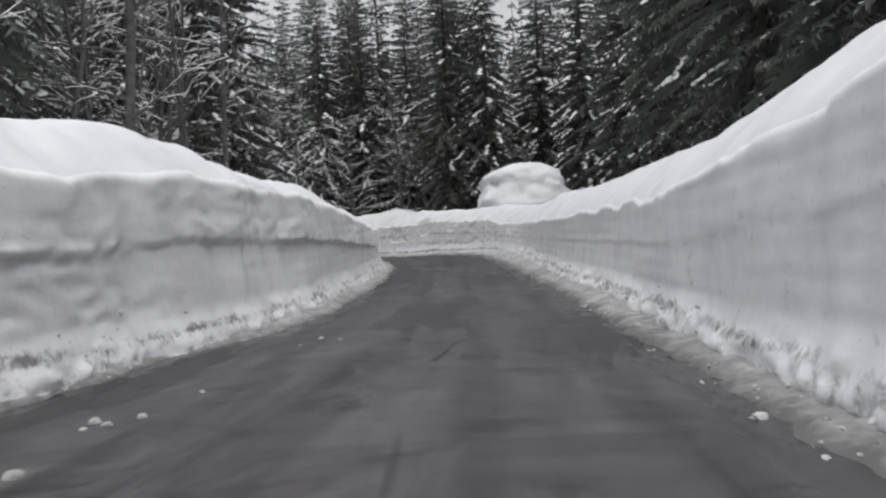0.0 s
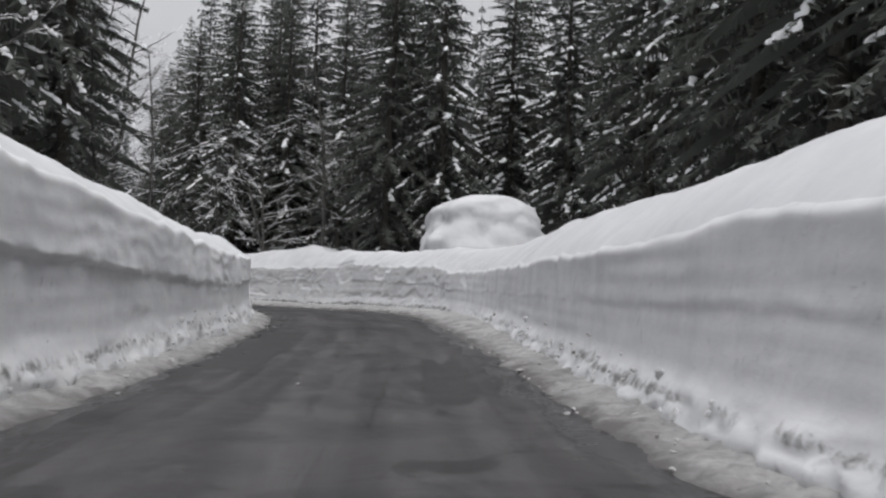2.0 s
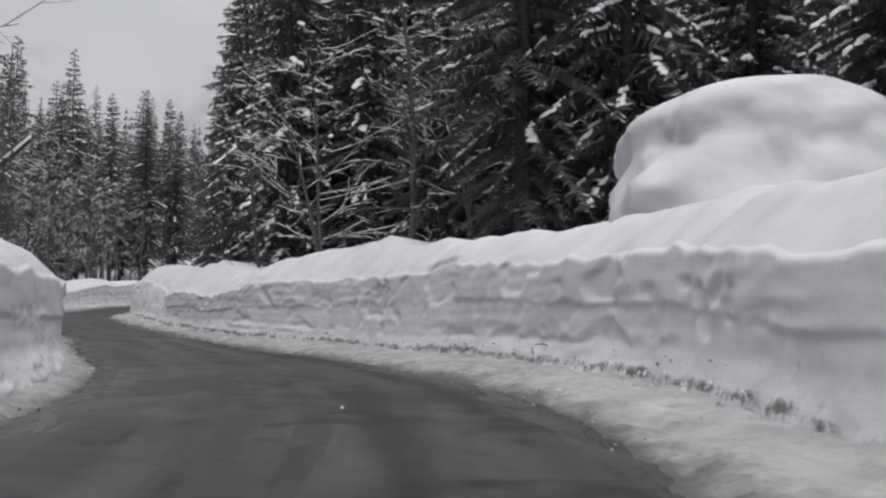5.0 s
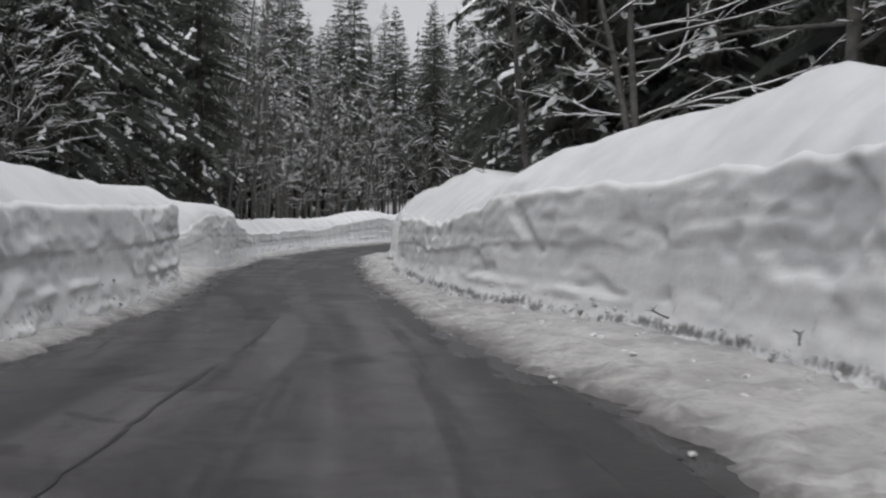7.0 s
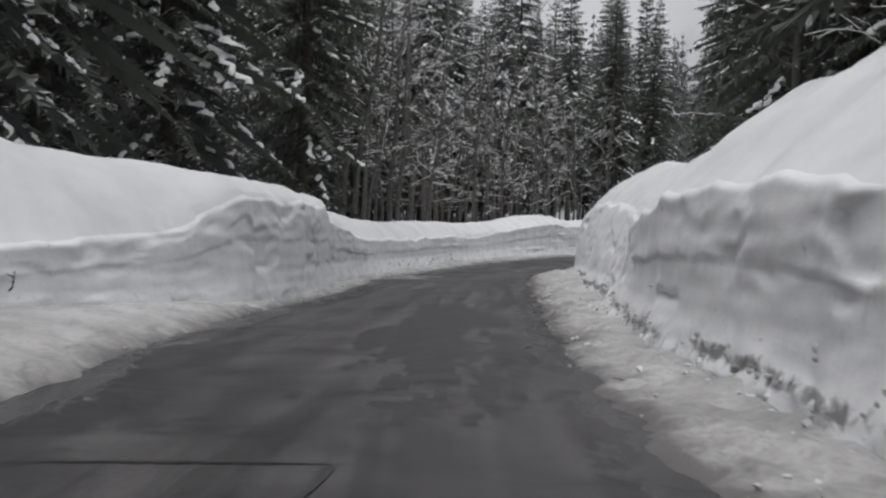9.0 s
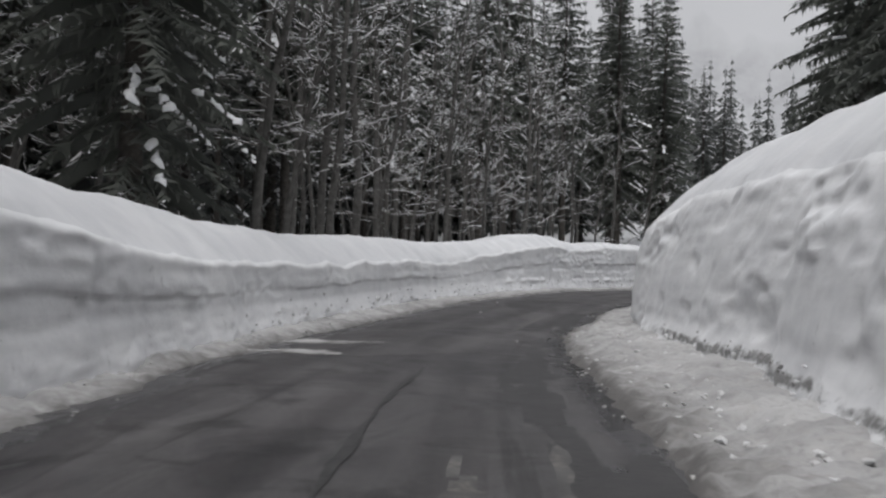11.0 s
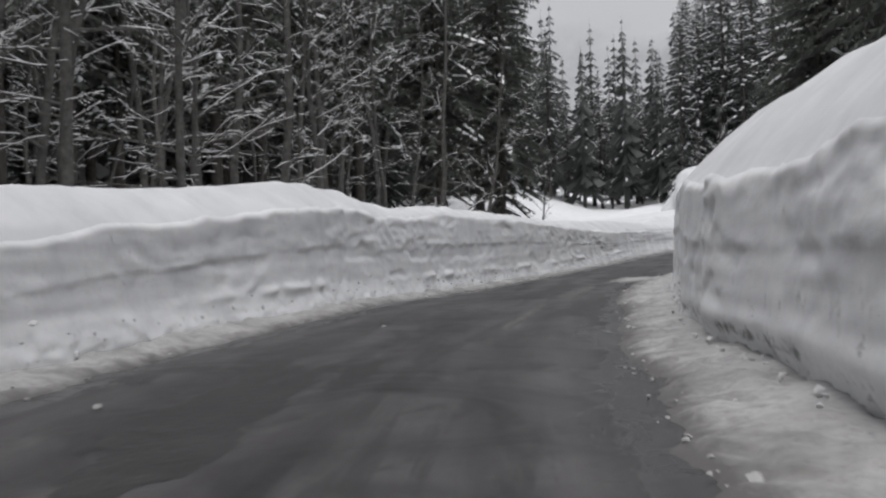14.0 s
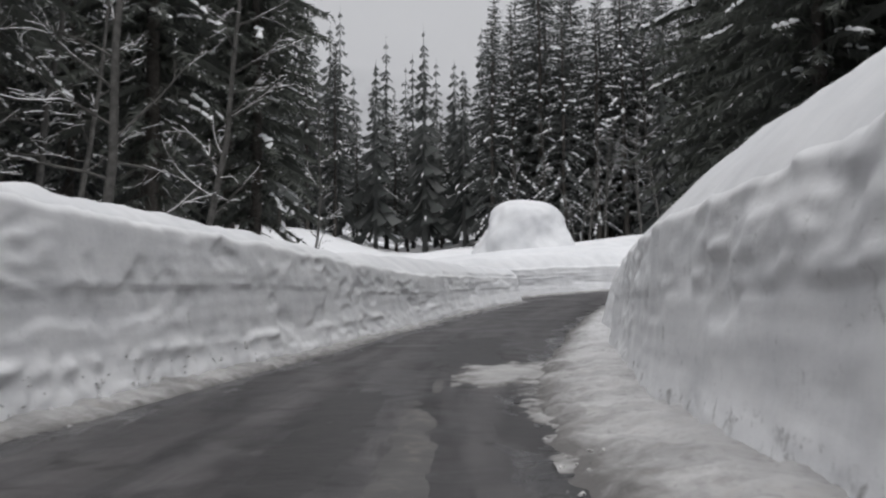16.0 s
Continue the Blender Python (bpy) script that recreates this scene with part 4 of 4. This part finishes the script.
# trees that stand out beside the road
for kind, x, y, size, which in (
        ("limbed", -8.5, 94.4, 1.0, 0), ("snowy", -12.4, 104.2, 1.2, 0), ("bare", -3.7, 90.4, 1.1, 2), ("bare", -15.2, 107.6, 1.05, 0), ("thin", -12.4, 99.6, 1.25, 1), ("bare", -19.0, 112.5, 1.0, 2), ("hazed", -1.5, 101.0, 1.0, 0), ("dark", -17.0, 72.5, 1.1, 0), ("near", -12.8, 61.0, 1.1, 1), ("limbed", -14.6, 69.5, 1.05, 0), ("limbed", -13.7, 64.6, 0.8, 0), ("dark", -17.5, 113.5, 1.0, 0), ("near", -14.4, 110.6, 0.9, 0), ("near", -39.0, 112.0, 1.15, 0), ("shade", -44.0, 124.5, 1.15, 0), ("snowy", -50.5, 131.0, 1.25, 2), ("near", -35.5, 104.5, 1.15, 1), ("dark", -62.5, 150.0, 1.2, 0), ("dark", -61.0, 161.0, 1.15, 1), ("dark", -64.0, 168.0, 1.2, 0), ("dark", -61.5, 175.0, 1.1, 1), ("dark", -63.0, 182.0, 1.2, 0), ("dark", -60.0, 188.0, 1.15, 1), ("dark", -59.5, 198.5, 1.15, 0), ("dark", -56.0, 204.0, 1.1, 1), ("shade", -54.6, 199.8, 1.0, 0), ("shade", -57.5, 195.5, 1.05, 1), ("dark", -58.5, 207.5, 1.15, 1), ("hazed", -6.0, 108.0, 1.25, 2), ("hazed", -9.5, 117.0, 1.3, 0), ("dark", -17.0, 124.0, 1.25, 0), ("hazed", -3.0, 119.0, 1.3, 2), ("snowy", 5.0, 113.0, 1.25, 0), ("hazed", -20.0, 131.0, 1.25, 1), ("snowy", 4.5, 86.0, 1.1, 0), ("near", 9.3, 88.0, 1.05, 0), ("snowy", 11.5, 95.0, 1.1, 2), ("near", 12.5, 81.5, 1.0, 0), ("limbed", -1.5, 92.5, 0.85, 0), ("hazed", -16.5, 66.0, 1.2, 0), ("hazed", -19.5, 74.5, 1.25, 2), ("hazed", -23.0, 83.0, 1.2, 1), ("bare", -14.2, 71.0, 1.2, 0), ("bare", -13.2, 50.0, 1.2, 2), ("bare", -17.6, 79.0, 1.1, 2),
        ("shade", 13.0, 51.0, 1.0, 0), ("shade", 14.5, 42.0, 1.0, 1), ("near", 15.5, 84.5, 1.1, 0), ("hazed", 0.0, 111.0, 1.05, 0), ("snowy", 6.5, 102.0, 1.0, 1),
        ("bare", -12.9, 33.0, 1.05, 0), ("bare", -13.5, 57.0, 1.0, 2), ("bare", -11.0, 62.0, 0.9, 0), ("thin", -9.5, 60.0, 1.0, 1),
        ("bare", -31.0, 92.0, 0.9, 0), ("snowy", -32.5, 101.0, 0.95, 1), ("limbed", -29.5, 95.0, 0.6, 0), ("shade", -9.5, 106.5, 1.0, 1), ("near", -14.5, 113.0, 1.0, 0),
        ("bare", -48.5, 139.0, 1.15, 2), ("bare", -50.0, 144.0, 1.0, 0), ("bare", -51.5, 153.0, 1.0, 2), ("bare", -51.3, 157.0, 1.0, 0), ("bare", -52.0, 164.0, 1.1, 2), ("bare", -52.3, 167.5, 1.0, 0),
        ("bare", -52.6, 181.0, 1.0, 2), ("bare", -51.4, 184.0, 0.95, 0), ("thin", -50.8, 193.0, 0.8, 1), ("shade", -31.6, 174.0, 1.1, 0), ("shade", -31.8, 181.0, 1.05, 1), ("shade", -30.6, 188.0, 1.1, 0),
        ("thin", -42.5, 244.0, 1.0, 1), ("bare", -36.5, 250.0, 0.85, 0), ("bare", -33.5, 247.0, 0.8, 2), ("thin", -38.0, 252.0, 1.2, 1), ("bare", -31.0, 252.0, 0.9, 0), ("thin", -39.5, 246.0, 1.0, 0), ("thin", -45.0, 247.0, 0.9, 1)):
    plant(kind, x, y, size, rnd.uniform(0, 6.28), which)


# ---- a dead trunk leaning out of the woods, snow along its upper side ----
def leaning_trunk(foot, tip, seed):
    r = random.Random(seed)
    top = new("leaning_trunk")
    a, b = Vector(foot), Vector(tip)
    pts = [a.lerp(b, i / 9) + Vector((r.uniform(-.06, .06), r.uniform(-.06, .06), 0.25 * math.sin(i / 9 * 3.1))) for i in range(10)]
    rad = [0.16 - 0.011 * i for i in range(10)]
    tv, tf, sv, sf, wv, wf = [], [], [], [], [], []
    tube(tv, tf, pts, rad, 8)
    ridge(sv, sf, [q + Vector((0, 0, 0.7 * g)) for q, g in zip(pts, rad)], [g * r.uniform(0.75, 1.1) for g in rad], 0.13, r)
    for i in (4, 5, 6, 7, 8, 9):
        d = Vector((r.uniform(-0.2, 1), r.uniform(-0.7, 0.7), r.uniform(0.1, 0.9))).normalized() * r.uniform(0.5, 1.3)
        tube(wv, wf, [pts[i], pts[i] + d * 0.5, pts[i] + d + Vector((0, 0, 0.1))], [0.03, 0.02, 0.008], 4)
    part("trunk", tv, tf, bark_grey, top)
    tagged(part("twig_mass", wv, wf, twig_mat, top, "broken leafless twigs"), kind="stuff")
    part("snow_load", sv, sf, snow_tree, top, "white snow along the upper side")
    return tagged(top, "leaning grey dead trunk lined with white snow", "tree")


leaning_trunk((-20.5, 79.5, 1.0), (-15.0, 80.5, 6.6), 4)

# forest on the right, dense and dark close behind the bank
scatter("shade", 15, -15, 130, 10.5, 14, 1, 3.3)
scatter("dark", 10, -15, 130, 10.5, 16, 1, 3.3)
scatter("snowy", 26, -10, 120, 13, 24, 1, 3.4)
scatter("shade", 18, 125, 210, 9.5, 16, 1, 3.0)
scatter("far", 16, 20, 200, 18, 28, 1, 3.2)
# woods on the left
scatter("bare", 16, 15, 98, 10.5, 18, -1, 2.6, 1.1, 1.4)
scatter("snowy", 12, 55, 98, 11, 20, -1, 3.3)
scatter("dark", 6, -15, 30, 13, 24, -1, 3.5)
scatter("snowy", 18, 10, 112, 13, 30, -1, 3.4)
scatter("bare", 26, 118, 205, 11.5, 19, -1, 2.2, 1.1, 1.4)
scatter("thin", 30, 112, 205, 11.5, 22, -1, 1.6, 1.1, 1.6)
scatter("dark", 10, 104, 126, 15, 21, -1, 2.6, 0.9, 1.2)
scatter("dark", 24, 126, 205, 19, 27, -1, 2.6, 0.9, 1.15)
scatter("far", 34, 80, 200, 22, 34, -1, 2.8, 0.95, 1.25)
# ahead of the bends
scatter("shade", 12, 192, 225, 9.0, 18, 1, 3.2)
# how far the open snow reaches, by bearing
CLEARING = ((-14, -7, -5, -2, 2, 5, 14, 17, 22, 40), (52, 68, 100, 104, 104, 104, 104, 72, 40, 30))
made = 0
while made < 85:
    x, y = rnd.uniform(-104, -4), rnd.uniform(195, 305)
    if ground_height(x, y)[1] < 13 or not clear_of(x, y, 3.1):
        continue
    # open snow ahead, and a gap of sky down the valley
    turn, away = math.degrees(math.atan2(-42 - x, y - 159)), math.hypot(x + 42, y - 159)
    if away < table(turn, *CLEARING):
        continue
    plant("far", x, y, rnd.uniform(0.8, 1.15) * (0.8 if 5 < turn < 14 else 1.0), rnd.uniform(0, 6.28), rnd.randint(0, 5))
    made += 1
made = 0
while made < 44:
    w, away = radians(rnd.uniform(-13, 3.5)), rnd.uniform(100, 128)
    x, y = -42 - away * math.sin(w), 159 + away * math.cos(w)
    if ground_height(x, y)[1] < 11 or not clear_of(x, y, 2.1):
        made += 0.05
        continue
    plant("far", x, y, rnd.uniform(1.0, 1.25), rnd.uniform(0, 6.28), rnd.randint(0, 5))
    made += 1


# ---- the woods further back ----
def far_woods():
    r = random.Random(77)
    nv, nf, sv, sf = [], [], [], []
    for gx in np.arange(-150, 110, 4.4):
        for gy in np.arange(5, 345, 4.4):
            x, y = gx + r.uniform(-2.2, 2.2), gy + r.uniform(-2.2, 2.2)
            h0, d = ground_height(x, y)
            turn, away = math.degrees(math.atan2(-42 - x, y - 159)), math.hypot(x + 42, y - 159)
            if d < 27 or d > 75 or (x > 5 and d > 45) or (y < 60 and d > 45) or not clear_of(x, y, 2.6) or (y > 165 and away < table(turn, *CLEARING) + 8):
                continue
            height = r.uniform(19, 31)
            rad = height * r.uniform(0.11, 0.14)
            levels = 20
            for k in range(levels):
                u = (k + r.uniform(-0.4, 0.4)) / levels
                z = h0 + height * (0.14 + 0.84 * u)
                ln = rad * max(0.0, 1 - u) ** 0.85 * r.uniform(0.85, 1.1) + 0.12
                n = 8 if u < 0.6 else 6
                off = r.uniform(0, 6.28)
                for q in range(n):
                    a = off + 6.283 * q / n + r.uniform(-0.3, 0.3)
                    l2 = ln * r.uniform(0.6, 1.15)
                    da = r.uniform(0.14, 0.26)
                    drop = l2 * (0.6 - 0.4 * u) + 0.1
                    b = len(nv)
                    nv += [(x, y, z + 0.4), (x + l2 * 0.75 * math.cos(a - da), y + l2 * 0.75 * math.sin(a - da), z - drop - 0.2), (x + l2 * math.cos(a + da), y + l2 * math.sin(a + da), z - drop * 0.8)]
                    nf.append((b, b + 1, b + 2))
                    if r.random() < 0.28:
                        i0, i1, w = r.uniform(0.4, 0.6), r.uniform(0.8, 1.05), 0.03 + 0.035 * l2
                        ca, sa = math.cos(a), math.sin(a)
                        c = len(sv)
                        za, zb = z + 0.5 - (drop + 0.4) * i0, z + 0.5 - (drop + 0.4) * i1
                        sv += [(x + l2 * i0 * ca, y + l2 * i0 * sa, za), (x + l2 * 0.8 * ca - w * sa, y + l2 * 0.8 * sa + w * ca, (za + zb) / 2), (x + l2 * i1 * ca, y + l2 * i1 * sa, zb), (x + l2 * 0.8 * ca + w * sa, y + l2 * 0.8 * sa - w * ca, (za + zb) / 2)]
                        sf += [(c, c + 1, c + 2), (c, c + 2, c + 3)]
            b = len(nv)
            t = 0.012 * height
            nv += [(x - t, y - t, h0 - 0.3), (x + t, y - t, h0 - 0.3), (x, y + t, h0 - 0.3), (x, y, h0 + height)]
            nf += [(b, b + 1, b + 3), (b + 1, b + 2, b + 3), (b + 2, b, b + 3)]
    tagged(part("far_woods", nv, nf, needles_hazed, None, "", False), "dense spruce wood standing back from the road", "woods", kind="stuff")
    tagged(part("far_woods_snow", sv, sf, snow_tree, None, "", False), "snow lying on the boughs of the far woods", "snow", kind="stuff")


far_woods()

# ---- a wooded slope with mist painted on, beyond everything ----
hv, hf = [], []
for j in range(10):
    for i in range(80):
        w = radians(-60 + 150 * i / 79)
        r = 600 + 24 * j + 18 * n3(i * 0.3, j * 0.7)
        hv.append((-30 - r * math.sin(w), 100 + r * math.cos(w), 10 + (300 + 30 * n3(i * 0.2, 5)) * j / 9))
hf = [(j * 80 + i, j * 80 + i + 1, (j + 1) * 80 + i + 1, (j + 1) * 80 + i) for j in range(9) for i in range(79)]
tagged(part("backdrop", hv, hf, mist_hill_mat), "steep snowy mountainside with pale mist painted on", "mountain", kind="structure")


# ---- cracks and small things on the road ----
def crack(points, width, seed):
    """A ragged ribbon of dark filler along s, d points on the asphalt."""
    r = random.Random(seed)
    verts, faces = [], []
    n = 0
    for (s0, d0), (s1, d1) in zip(points[:-1], points[1:]):
        m = max(2, int(abs(s1 - s0) / 0.25) + int(abs(d1 - d0) / 0.25))
        for i in range(m + 1):
            u = i / m
            s, d = s0 + (s1 - s0) * u, d0 + (d1 - d0) * u
            d += 0.04 * n3(s * 1.2, seed) + 0.02 * r.uniform(-1, 1)
            w = width * max(0.04, 0.35 + 1.5 * n3(s * 0.5, d * 0.5, seed + 4) + 0.5 * abs(n3(s * 2.0, seed + 6)) + 0.3 * r.random())
            across = abs(d1 - d0) > abs(s1 - s0)
            for sg in (-1, 1):
                verts.append(on_road(s + (sg * w if across else 0), d + (0 if across else sg * w), 0.010 + road_height(s, d)))
            if i:
                q = len(verts)
                faces.append((q - 4, q - 3, q - 1, q - 2))
    return tagged(part("road_crack", verts, faces, crack_mat), "dark wet crack running through the asphalt", "crack", group="road cracks")


crack([(75.5, -2.18), (82.4, -2.05), (89, -1.4), (94.7, -1.1), (98.6, -0.7)], 0.035, 3)
crack([(98.7, -0.6), (98.5, -2.9)], 0.05, 5)
crack([(112, -0.8), (115.4, -0.92), (120, -1.05), (125, -1.13), (128, -1.1)], 0.04, 6)
crack([(127.4, -1.0), (127.2, -1.7)], 0.03, 8)
crack([(30, -0.2), (33.4, -0.12), (37.5, 0.05)], 0.05, 9)
crack([(13.0, -0.8), (15.5, -0.55)], 0.03, 12)


def snow_patch(s0, s1, d0, d1, seed, label, thick=0.02, mat=None, base=0.95):
    """A thin ragged sheet of trodden snow left on the asphalt."""
    ns, nd = max(6, int((s1 - s0) / 0.09)), max(5, int((d1 - d0) / 0.06))
    verts, faces, keep = [], [], {}
    for j in range(ns + 1):
        for i in range(nd + 1):
            u, v = j / ns, i / nd
            s, d = s0 + (s1 - s0) * u, d0 + (d1 - d0) * v
            along = 0.3 if mat else 1.0
            cover = base - max(abs(2 * u - 1), abs(2 * v - 1)) ** 1.6 * 1.1 + 0.85 * n3(s * 0.8 * along, d * 1.8, seed) + 0.6 * n3(s * 2.6 * along, d * 4, seed + 2) + 0.4 * n3(s * 6 * along, d * 11, seed + 3)
            keep[(j, i)] = cover
            verts.append(on_road(s, d, road_height(s, d) + min(thick, max(-0.012, (cover - 0.25) * thick * 2.0)) + 0.004))
    w = nd + 1
    for j in range(ns):
        for i in range(nd):
            if max(keep[(j, i)], keep[(j + 1, i)], keep[(j, i + 1)], keep[(j + 1, i + 1)]) > 0.2:
                faces.append((j * w + i, j * w + i + 1, (j + 1) * w + i + 1, (j + 1) * w + i))
    if mat is damp_asphalt:
        return tagged(part("damp_stain", verts, faces, mat), label, "stain", kind="stuff")
    if mat:
        return tagged(part("snow_streak", verts, faces, mat), label, "snow streak", kind="stuff")
    # keep the one sheet that hangs together
    owner = list(range(len(verts)))

    def root(i):
        while owner[i] != i:
            owner[i] = owner[owner[i]]
            i = owner[i]
        return i

    for f in faces:
        for i in f[1:]:
            owner[root(i)] = root(f[0])
    tally = collections.Counter(root(f[0]) for f in faces)
    main = tally.most_common(1)[0][0]
    faces = [f for f in faces if root(f[0]) == main]
    ob = part("snow_patch", verts, faces, snow_verge)
    ob.data.attributes.new("wet", 'FLOAT', 'POINT').data.foreach_set("value", [max(0.0, 0.95 - 1.1 * keep[(k // w, k % w)]) for k in range(len(verts))])
    return tagged(ob, label, "snow patch", group="snow left on the road")


STAIN = "dark damp stain drying on the grey asphalt"
for k, (s0, s1, d0, d1) in enumerate(((12.9, 14.1, -0.75, 0.1), (13.2, 14.3, 0.25, 0.9), (11.5, 20.5, 1.2, 2.4), (17.5, 25.5, -2.4, -0.2), (8.0, 17.0, -5.2, -4.0), (33.0, 46.0, -3.6, -2.0), (30.0, 41.0, 0.3, 1.3),
                                      (66.0, 72.0, -3.6, -1.6), (74.0, 84.0, 1.3, 2.1), (86.0, 97.5, 0.95, 1.55), (91.5, 98.3, -2.8, -0.9), (99.5, 117.0, -1.4, 0.9), (113.0, 123.0, 0.35, 1.45),
                                      (121.0, 135.0, 0.0, 0.9), (138.0, 150.0, -0.2, 0.8), (150.0, 158.0, -3.4, -1.6), (168.0, 187.0, -1.9, -0.75), (177.5, 183.6, 0.35, 1.5), (186.0, 200.0, -0.6, 1.4), (163.0, 172.0, 0.0, 1.0))):
    snow_patch(s0, s1, d0, d1, k + 20, STAIN, 0.003, damp_asphalt, 0.72)
TONGUE = "thin tongue of trodden snow reaching onto the asphalt"
STREAK = "broken whitish streak of packed snow between wheel tracks"
snow_patch(129.5, 130.4, -5.0, -2.8, 1, TONGUE)
snow_patch(131.9, 132.9, -5.1, -2.7, 2, TONGUE)
snow_patch(184.0, 189.8, 0.1, 2.8, 4, TONGUE, 0.03, None, 1.05)
snow_patch(168.0, 186.0, -0.66, -0.02, 5, STREAK, 0.010, road_film, 0.55)
snow_patch(113.0, 124.5, -0.35, 0.1, 9, STREAK, 0.007, road_film, 0.45)
snow_patch(114.0, 126.0, 0.45, 0.75, 10, STREAK, 0.007, road_film, 0.4)
snow_patch(155.0, 173.0, -0.68, -0.36, 6, STREAK, 0.006, road_film, 0.5)
snow_patch(134.0, 148.0, -0.75, -0.52, 7, STREAK, 0.006, road_film, 0.5)
snow_patch(174.0, 184.0, 1.0, 2.4, 8, TONGUE, 0.02)


def snow_clod(s, d, size, seed):
    bm = bmesh.new()
    bmesh.ops.create_icosphere(bm, subdivisions=2, radius=1.0)
    for v in bm.verts:
        k = 1 + 0.35 * noise.noise(v.co * 1.7 + Vector((seed, 0, 0)))
        v.co = Vector((v.co.x * k * size, v.co.y * k * size * 0.7, max(-0.3, v.co.z) * k * size * 0.6))
    me = bpy.data.meshes.new("snow_clod")
    bm.to_mesh(me)
    bm.free()
    me.materials.append(clod_mat)
    ob = new("snow_clod", me)
    ob.matrix_world = Matrix.Translation(on_road(s, d, size * 0.12 + road_height(s, d))) @ Matrix.Rotation(seed * 1.7, 4, 'Z')
    return tagged(ob, "grey-white clod of snow lying on the asphalt", "snow clod", group="clods on the road")


for k, (s, d, size) in enumerate(((9.2, -3.95, 0.13), (9.0, -3.75, 0.09), (9.4, -3.55, 0.11), (8.8, -3.9, 0.07), (11.1, -3.44, 0.07), (6.7, -3.5, 0.14), (6.9, -3.9, 0.09), (17.2, -3.0, 0.10), (16.8, -2.6, 0.06),
                                  (16.2, -3.2, 0.05), (33.6, -1.3, 0.05), (63.7, -0.5, 0.07), (146.4, -2.9, 0.08), (143.2, -2.2, 0.05), (162.5, -2.96, 0.07), (154.2, -4.0, 0.10), (134.5, -0.2, 0.06), (91.0, 2.3, 0.16), (90.6, 2.6, 0.12), (90.2, 2.9, 0.14), (91.4, 2.0, 0.10))):
    snow_clod(s, d, size * 0.65, k + 1.0)


# ---- broken twigs stuck in the foot of the banks ----
def broken_twig(s, d, h, length, lean, seed):
    r = random.Random(seed)
    top = new("broken_twig")
    x, y, z = on_road(s, d, h)
    top.location = (x, y, z)
    pts = [Vector((0, 0, -0.05))]
    way = Vector((math.cos(lean), math.sin(lean), r.uniform(0.4, 1.3))).normalized()
    for _ in range(4):
        way = (way + Vector((r.uniform(-.4, .4), r.uniform(-.4, .4), r.uniform(-.3, .3)))).normalized()
        pts.append(pts[-1] + way * length / 4)
    v, f = [], []
    tube(v, f, pts, [0.016, 0.014, 0.011, 0.008, 0.004], 5)
    part("stem", v, f, soil, top)
    for k in (2, 3):
        v, f = [], []
        side = Vector((r.uniform(-1, 1), r.uniform(-1, 1), r.uniform(0, 1))).normalized() * length * 0.35
        tube(v, f, [pts[k], pts[k] + side * 0.6, pts[k] + side], [0.008, 0.006, 0.003], 4)
        part("side_twig", v, f, soil, top)
    return tagged(top, "broken dark twig sticking out of dirty bank snow", "twig", group="twigs in the banks")


TWIGS = ((24.6, -4.25, 0.16, 0.30, 0.4), (85.9, 4.45, 0.5, 0.40, 2.6), (82.4, 4.6, 0.5, 0.30, 2.0), (119.9, 3.0, 0.3, 0.30, 2.9), (70.1, 4.5, 0.65, 0.3, 2.4), (105.5, -6.0, 0.6, 0.35, 0.3))
for k, (s, d, h, length, lean) in enumerate(TWIGS):
    broken_twig(s, d, h, length, lean, k + 3)
